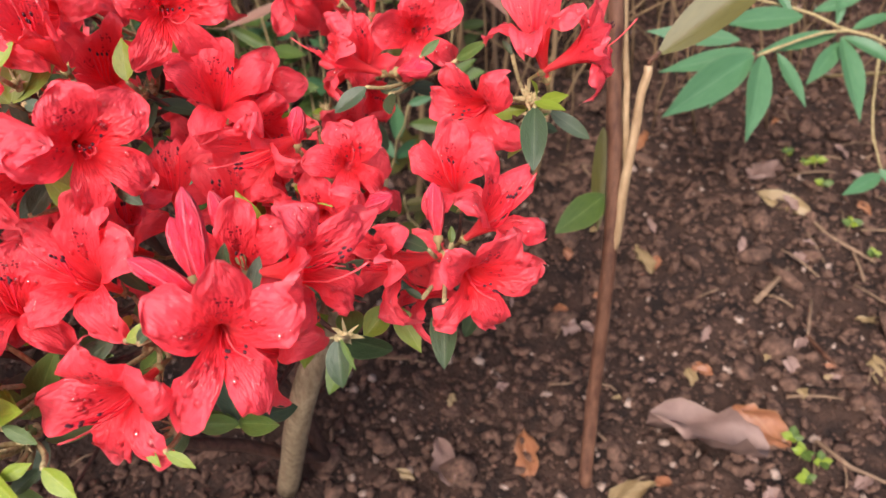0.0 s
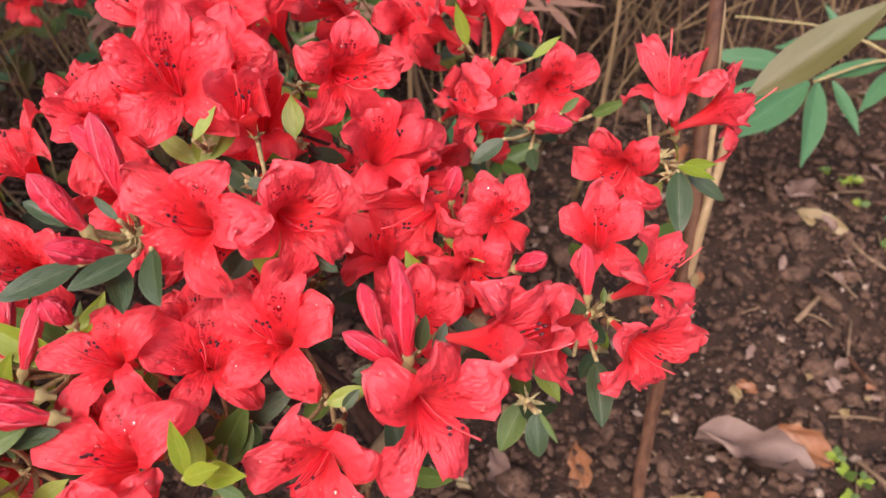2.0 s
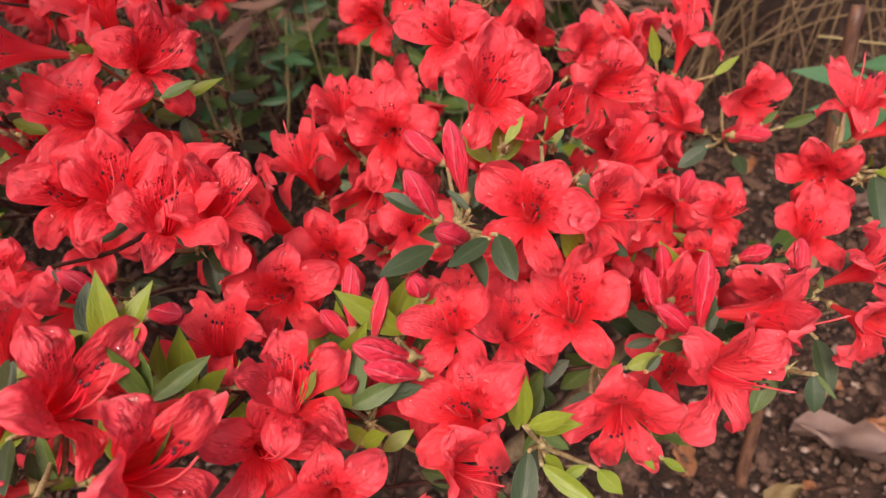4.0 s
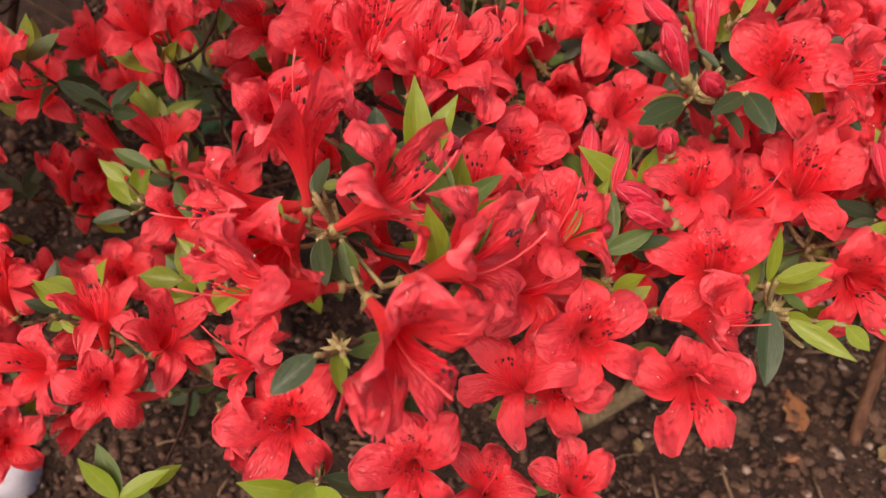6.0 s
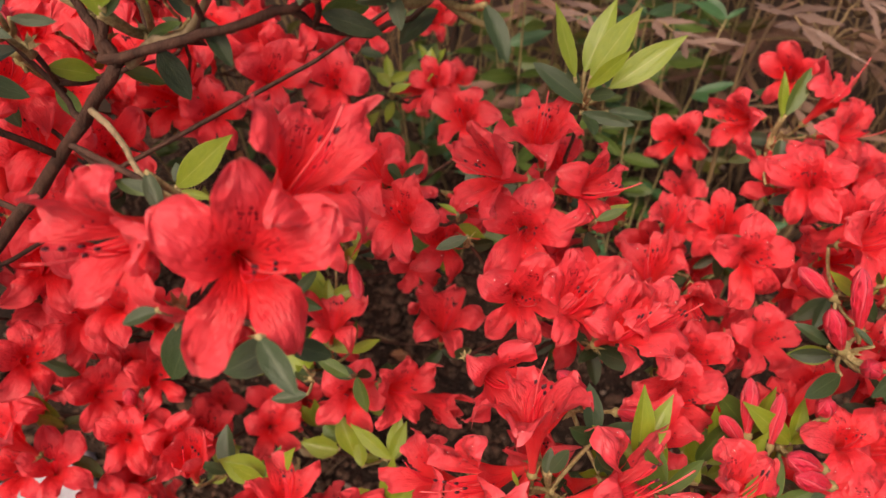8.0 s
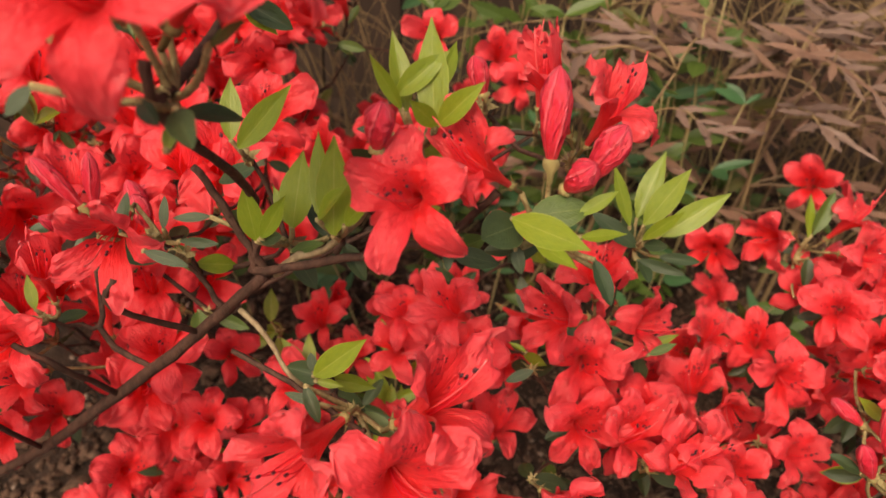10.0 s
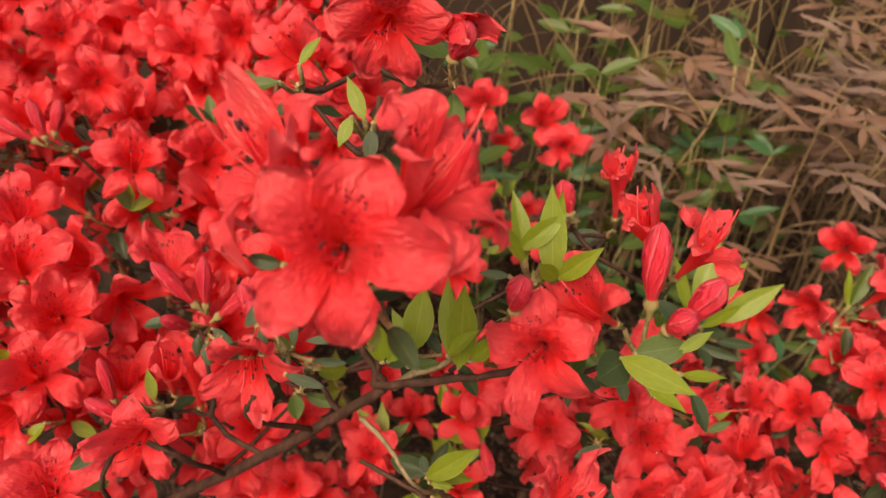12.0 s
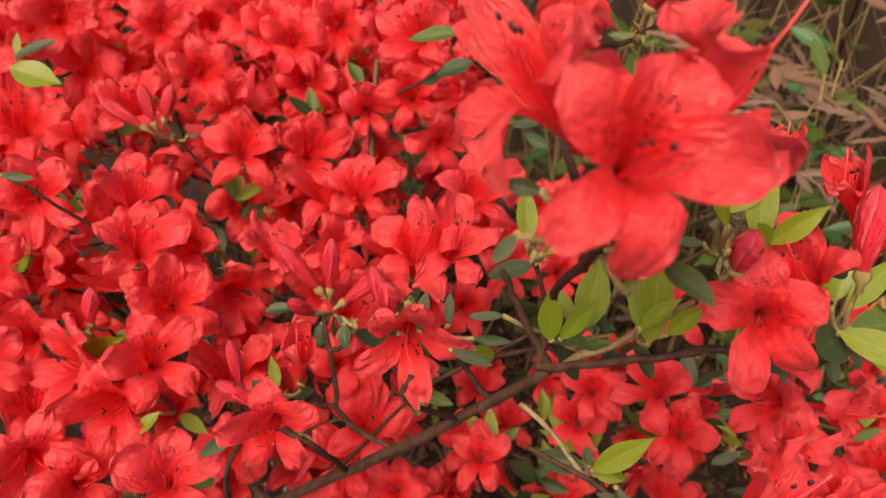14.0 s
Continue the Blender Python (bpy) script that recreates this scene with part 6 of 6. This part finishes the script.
B = SHRUBS["b"]
WOOD_B = [
    limb(B, [B.at + Vector((0, 0, -0.02)), B.at + Vector((0.02, -0.06, 0.12)), Vector((-0.669, 0.171, 0.348)), Vector((-0.578, 0.162, 0.443)), Vector((-0.491, 0.142, 0.54)), Vector((-0.459, 0.136, 0.578)), Vector((-0.433, 0.13, 0.61))], 0.0034, 0.0018),
    limb(B, [Vector((-0.437, 0.13, 0.611)), Vector((-0.41, 0.128, 0.621)), Vector((-0.388, 0.128, 0.629)), Vector((-0.371, 0.127, 0.639)), Vector((-0.358, 0.129, 0.654))], 0.0014, 0.0011),
    limb(B, [Vector((-0.437, 0.13, 0.611)), Vector((-0.436, 0.133, 0.625)), Vector((-0.435, 0.13, 0.645)), Vector((-0.431, 0.079, 0.696)), Vector((-0.431, 0.076, 0.709))], 0.0016, 0.0011),
    limb(B, [Vector((-0.432, 0.13, 0.61)), Vector((-0.438, 0.132, 0.62)), Vector((-0.447, 0.135, 0.634)), Vector((-0.453, 0.133, 0.649))], 0.0016, 0.0010),
    limb(B, [Vector((-0.43, 0.131, 0.61)), Vector((-0.421, 0.134, 0.617)), Vector((-0.41, 0.136, 0.622)), Vector((-0.393, 0.126, 0.651))], 0.0015, 0.0010, BARK_PALE),
    limb(B, [Vector((-0.441, 0.125, 0.598)), Vector((-0.426, 0.113, 0.593)), Vector((-0.415, 0.104, 0.587)), Vector((-0.408, 0.117, 0.57))], 0.0008, 0.0007, BARK_PALE),
    limb(B, [Vector((-0.534, 0.186, 0.571)), Vector((-0.523, 0.166, 0.55)), Vector((-0.517, 0.154, 0.543)), Vector((-0.491, 0.142, 0.54))], 0.0009, 0.0012),
    limb(B, [Vector((-0.479, 0.117, 0.612)), Vector((-0.481, 0.114, 0.601)), Vector((-0.464, 0.137, 0.571))], 0.0009, 0.0012),
    limb(B, [Vector((-0.531, 0.122, 0.567)), Vector((-0.518, 0.124, 0.556)), Vector((-0.513, 0.147, 0.515))], 0.0010, 0.0013),
    limb(B, [Vector((-0.43, 0.075, 0.7)), Vector((-0.44, 0.137, 0.696)), Vector((-0.441, 0.159, 0.716))], 0.0013, 0.0009),
    limb(B, [Vector((-0.437, 0.106, 0.597)), Vector((-0.415, 0.098, 0.594)), Vector((-0.398, 0.09, 0.591)), Vector((-0.389, 0.085, 0.592))], 0.0008, 0.0007),
    limb(B, [Vector((-0.578, 0.162, 0.443)), Vector((-0.558, 0.119, 0.532)), Vector((-0.552, 0.137, 0.552))], 0.0012, 0.0009),
]
branch_out("a", 0.030, 51, 5)
branch_out("b", 0.026, 52, limbs=WOOD_B)
branch_out("c", 0.030, 53, 5)
branch_out("d", 0.034, 54, 5)
limb(SHRUBS["a"], [Vector((-0.144, 0.321, 0.072)), Vector((-0.088, 0.249, 0.278)), Vector((-0.067, 0.247, 0.335)), Vector((-0.046, 0.225, 0.401))], 0.0085, 0.005, BARK_PALE)
limb(SHRUBS["d"], [Vector((-0.552, 0.347, 0.548)), Vector((-0.559, 0.386, 0.587)), Vector((-0.567, 0.441, 0.65))], 0.0022, 0.0016, CANE)

# ---- cane with olive leaves beside the azalea ----
cane = Rooted("cane_plant", "slender brown cane with a tan side stalk and olive leaves", "plant", Vector((0.096, 0.319, 0.072)))
limb(cane, [Vector((0.096, 0.319, 0.072)), Vector((0.099, 0.349, 0.154)), Vector((0.101, 0.366, 0.243)), Vector((0.1, 0.391, 0.332)), Vector((0.096, 0.411, 0.401)), Vector((0.093, 0.429, 0.467))], 0.0054, 0.0045, CANE)
limb(cane, [Vector((0.103, 0.374, 0.275)), Vector((0.108, 0.387, 0.335)), Vector((0.112, 0.4, 0.372)), Vector((0.116, 0.407, 0.396))], 0.0032, 0.0026, CANE_TAN)
limb(cane, [Vector((0.109, 0.388, 0.321)), Vector((0.105, 0.411, 0.382)), Vector((0.098, 0.431, 0.454))], 0.0022, 0.002, CANE_TAN)
limb(cane, [Vector((0.116, 0.407, 0.396)), Vector((0.118, 0.408, 0.4)), Vector((0.122, 0.408, 0.404))], 0.0016, 0.0012, CANE)
cane.leaf(Vector((0.121, 0.408, 0.403)), Vector((0.196, 0.425, 0.458)), 0.27, "v")
cane.leaf(Vector((0.098, 0.396, 0.308)), Vector((0.062, 0.364, 0.303)), 0.42, "g")
cane.leaf(Vector((0.098, 0.426, 0.342)), Vector((0.093, 0.381, 0.29)), 0.24, "v")

# ---- green and reddish heavenly bamboo ----
GREEN = Rooted("nandina_plant", "heavenly bamboo with fresh green pointed leaflets", "shrub", soil_spot(0.46, 0.86), "heavenly bamboo plants")
limb(GREEN, [soil_spot(0.46, 0.86), Vector((0.449, 0.667, 0.252)), Vector((0.362, 0.652, 0.3)), Vector((0.27, 0.617, 0.295))], 0.0022, 0.0011, STALK)
limb(GREEN, [Vector((0.362, 0.652, 0.3)), Vector((0.325, 0.673, 0.311)), Vector((0.287, 0.689, 0.316)), Vector((0.212, 0.692, 0.323))], 0.0014, 0.001, STALK)
limb(GREEN, [Vector((0.405, 0.669, 0.287)), Vector((0.406, 0.63, 0.212)), Vector((0.42, 0.609, 0.172))], 0.0014, 0.001, STALK)
for base, tip, ratio in (
    (Vector((0.267, 0.617, 0.295)), Vector((0.175, 0.553, 0.272)), 0.28), (Vector((0.262, 0.617, 0.295)), Vector((0.219, 0.568, 0.271)), 0.27), (Vector((0.275, 0.617, 0.295)), Vector((0.248, 0.541, 0.254)), 0.28),
    (Vector((0.288, 0.619, 0.295)), Vector((0.303, 0.569, 0.268)), 0.27), (Vector((0.267, 0.62, 0.298)), Vector((0.178, 0.597, 0.291)), 0.19), (Vector((0.262, 0.645, 0.297)), Vector((0.176, 0.65, 0.306)), 0.23),
    (Vector((0.357, 0.648, 0.296)), Vector((0.356, 0.57, 0.252)), 0.27), (Vector((0.357, 0.645, 0.292)), Vector((0.313, 0.6, 0.273)), 0.25), (Vector((0.359, 0.648, 0.296)), Vector((0.402, 0.611, 0.282)), 0.28),
    (Vector((0.352, 0.65, 0.298)), Vector((0.274, 0.628, 0.291)), 0.22), (Vector((0.325, 0.669, 0.307)), Vector((0.242, 0.655, 0.309)), 0.27), (Vector((0.336, 0.673, 0.31)), Vector((0.389, 0.684, 0.32)), 0.23),
    (Vector((0.367, 0.653, 0.301)), Vector((0.41, 0.664, 0.312)), 0.28), (Vector((0.357, 0.665, 0.299)), Vector((0.368, 0.694, 0.333)), 0.23), (Vector((0.42, 0.606, 0.168)), Vector((0.375, 0.584, 0.16)), 0.31),
    (Vector((0.417, 0.609, 0.172)), Vector((0.447, 0.583, 0.156)), 0.31), (Vector((0.315, 0.671, 0.309)), Vector((0.294, 0.694, 0.336)), 0.23)):
    GREEN.leaf(base, tip, ratio, "b", (0, -0.5, 0.85))
red_rng = random.Random(61)
for k in range(12):
    x, y = red_rng.uniform(-0.30, 0.34), red_rng.uniform(0.68, 0.98)
    top = Vector((x + red_rng.uniform(-0.05, 0.05), y - red_rng.uniform(0.0, 0.08), red_rng.uniform(0.46, 0.64)))
    nandina("nandina_plant", "heavenly bamboo with dull reddish tan pointed leaflets", soil_spot(x, y), top, red_rng.choice("ddds"), STRAW, 200 + k, red_rng.randint(4, 6), 0.13)
for k in range(7):
    x, y = red_rng.uniform(-0.26, 0.10), red_rng.uniform(0.60, 0.74)
    top = Vector((x + red_rng.uniform(-0.05, 0.05), y - red_rng.uniform(-0.02, 0.04), red_rng.uniform(0.44, 0.60)))
    nandina("nandina_plant", "heavenly bamboo with dull reddish tan pointed leaflets", soil_spot(x, y), top, red_rng.choice("dddrw"), DRY_STALK, 240 + k, red_rng.randint(5, 7), 0.12, 7)

# ---- things lying on the soil ----
fallen_leaf(Vector((0.242, 0.338, 0.074)) + LIFT * 2, Vector((0.154, 0.374, 0.078)) + LIFT * 1.6, 0.6, "w", "large dried pinkish grey leaf lying on the soil")
fallen_leaf(Vector((0.266, 0.35, 0.075)) + LIFT, Vector((0.227, 0.38, 0.079)) + LIFT * 3, 0.6, "r", "curled rust brown dead leaf on the soil")
fallen_leaf(Vector((0.112, 0.306, 0.07)) + LIFT, Vector((0.152, 0.321, 0.072)) + LIFT, 0.45, "s", "straw yellow dead leaf on the soil")
fallen_leaf(Vector((0.363, 0.399, 0.081)) + LIFT, Vector((0.366, 0.437, 0.085)) + LIFT, 0.5, "s", "orange yellow dead leaf on the soil")
fallen_leaf(Vector((0.369, 0.606, 0.105)) + LIFT, Vector((0.319, 0.649, 0.11)) + LIFT, 0.4, "s", "curled straw brown dead leaf on the soil")
fallen_leaf(Vector((0.051, 0.323, 0.072)) + LIFT, Vector((0.05, 0.368, 0.077)) + LIFT, 0.45, "r", "small brown dead leaf on the soil")
fallen_leaf(Vector((-0.01, 0.319, 0.072)) + LIFT, Vector((-0.022, 0.361, 0.076)) + LIFT, 0.5, "w", "small pale dead leaf on the soil")
fallen_leaf(Vector((0.189, 0.537, 0.097)) + LIFT, Vector((0.179, 0.577, 0.101)) + LIFT, 0.4, "s", "shrivelled yellow brown leaf on the soil")
fallen_leaf(Vector((0.36, 0.694, 0.115)) + LIFT, Vector((0.317, 0.667, 0.112)) + LIFT, 0.6, "w", "pale brown dead leaf on the soil")


def fallen_twig(points, thick, material, label):
    at = Vector(points[0])
    twig = Rooted("twig", label, "twig", at, "fallen twigs")
    twig.stem("stick", [Vector(p) + LIFT for p in points], [thick] * (len(points) - 1) + [thick * 0.7], material)


fallen_twig([Vector((0.332, 0.5, 0.093)), Vector((0.315, 0.458, 0.088))], 0.0016, STRAW, "short bent dry twig on the soil")
fallen_twig([Vector((0.315, 0.458, 0.088)), Vector((0.333, 0.416, 0.083)), Vector((0.358, 0.346, 0.075))], 0.0024, CANE, "long reddish brown fallen twig on the soil")
fallen_twig([Vector((0.279, 0.499, 0.092)), Vector((0.323, 0.54, 0.097))], 0.0032, STRAW, "pale broken stick lying on the soil")
fallen_twig([Vector((0.36, 0.626, 0.107)), Vector((0.376, 0.584, 0.102)), Vector((0.41, 0.545, 0.098))], 0.0022, STRAW, "thin straw coloured stalk on the soil")
fallen_twig([Vector((-0.194, 0.32, 0.072)), Vector((-0.144, 0.354, 0.076))], 0.0022, BARK, "dark dead twig on the soil")
fallen_twig([Vector((0.288, 0.355, 0.076)), Vector((0.308, 0.332, 0.073)), Vector((0.344, 0.311, 0.071))], 0.002, STRAW, "grey brown dry stalk on the soil")


def seedling(at, count, seed):
    rng = random.Random(seed)
    plant = Rooted("seedling", "tiny lime green seedling with round leaves", "seedling", at, "seedlings on the soil")
    top = Vector(at) + Vector((0, 0, 0.012))
    plant.stem("stem", [Vector(at), top], [0.0007, 0.0006], STALK, 5)
    for k in range(count):
        a = 6.28 * k / count + rng.uniform(-0.4, 0.4)
        plant.leaf(top, top + Vector((math.cos(a), math.sin(a), 0.3)) * rng.uniform(0.006, 0.011), 0.75, rng.choice("yg"))


for k, at in enumerate((Vector((0.385, 0.688, 0.114)), Vector((0.395, 0.654, 0.11)), Vector((0.372, 0.708, 0.116)), Vector((0.4, 0.692, 0.115)), Vector((0.268, 0.355, 0.076)), Vector((0.272, 0.342, 0.074)), Vector((0.284, 0.334, 0.073)), Vector((0.268, 0.32, 0.072)), Vector((0.403, 0.595, 0.103)), Vector((0.41, 0.552, 0.099)))):
    seedling(at, 4, 300 + k)

# ---- pale stone edge beside the bed ----
def scalloped_slab(long, wide, high):
    """A slab whose rim is moulded in small rounded lobes."""
    half = []
    count = 160
    for k in range(count):
        a = 2 * math.pi * k / count
        c, d = math.cos(a), math.sin(a)
        reach = 1 / max(abs(c) / (long / 2), abs(d) / (wide / 2))
        half.append(Vector((c * reach, d * reach, 0)))
    rim = []
    run = 0.0
    for k, p in enumerate(half):
        run += (p - half[k - 1]).length if k else 0.0
        rim.append(p + p.normalized() * 0.010 * abs(math.sin(math.pi * run / 0.042)))
    verts = []
    for z, inset in ((-high / 2, 0.0), (high * 0.2, 0.0), (high * 0.38, 0.004), (high * 0.47, 0.010), (high / 2, 0.020)):
        verts += [p - p.normalized() * inset + Vector((0, 0, z)) for p in rim]
    faces = [(r * count + k, r * count + (k + 1) % count, (r + 1) * count + (k + 1) % count, (r + 1) * count + k) for r in range(4) for k in range(count)]
    faces.append(tuple(range(4 * count, 5 * count)))
    return mesh_of("paving_slab", verts, faces, PALE_STONE)


me = scalloped_slab(0.32, 0.14, 0.06)
stone = tagged(new("paving_slab", me), "pale bluish white paving slab with a scalloped rim", "paving slab")
stone.matrix_basis = pose(-0.764, 0.181, 0.057, 6, 0, 41)
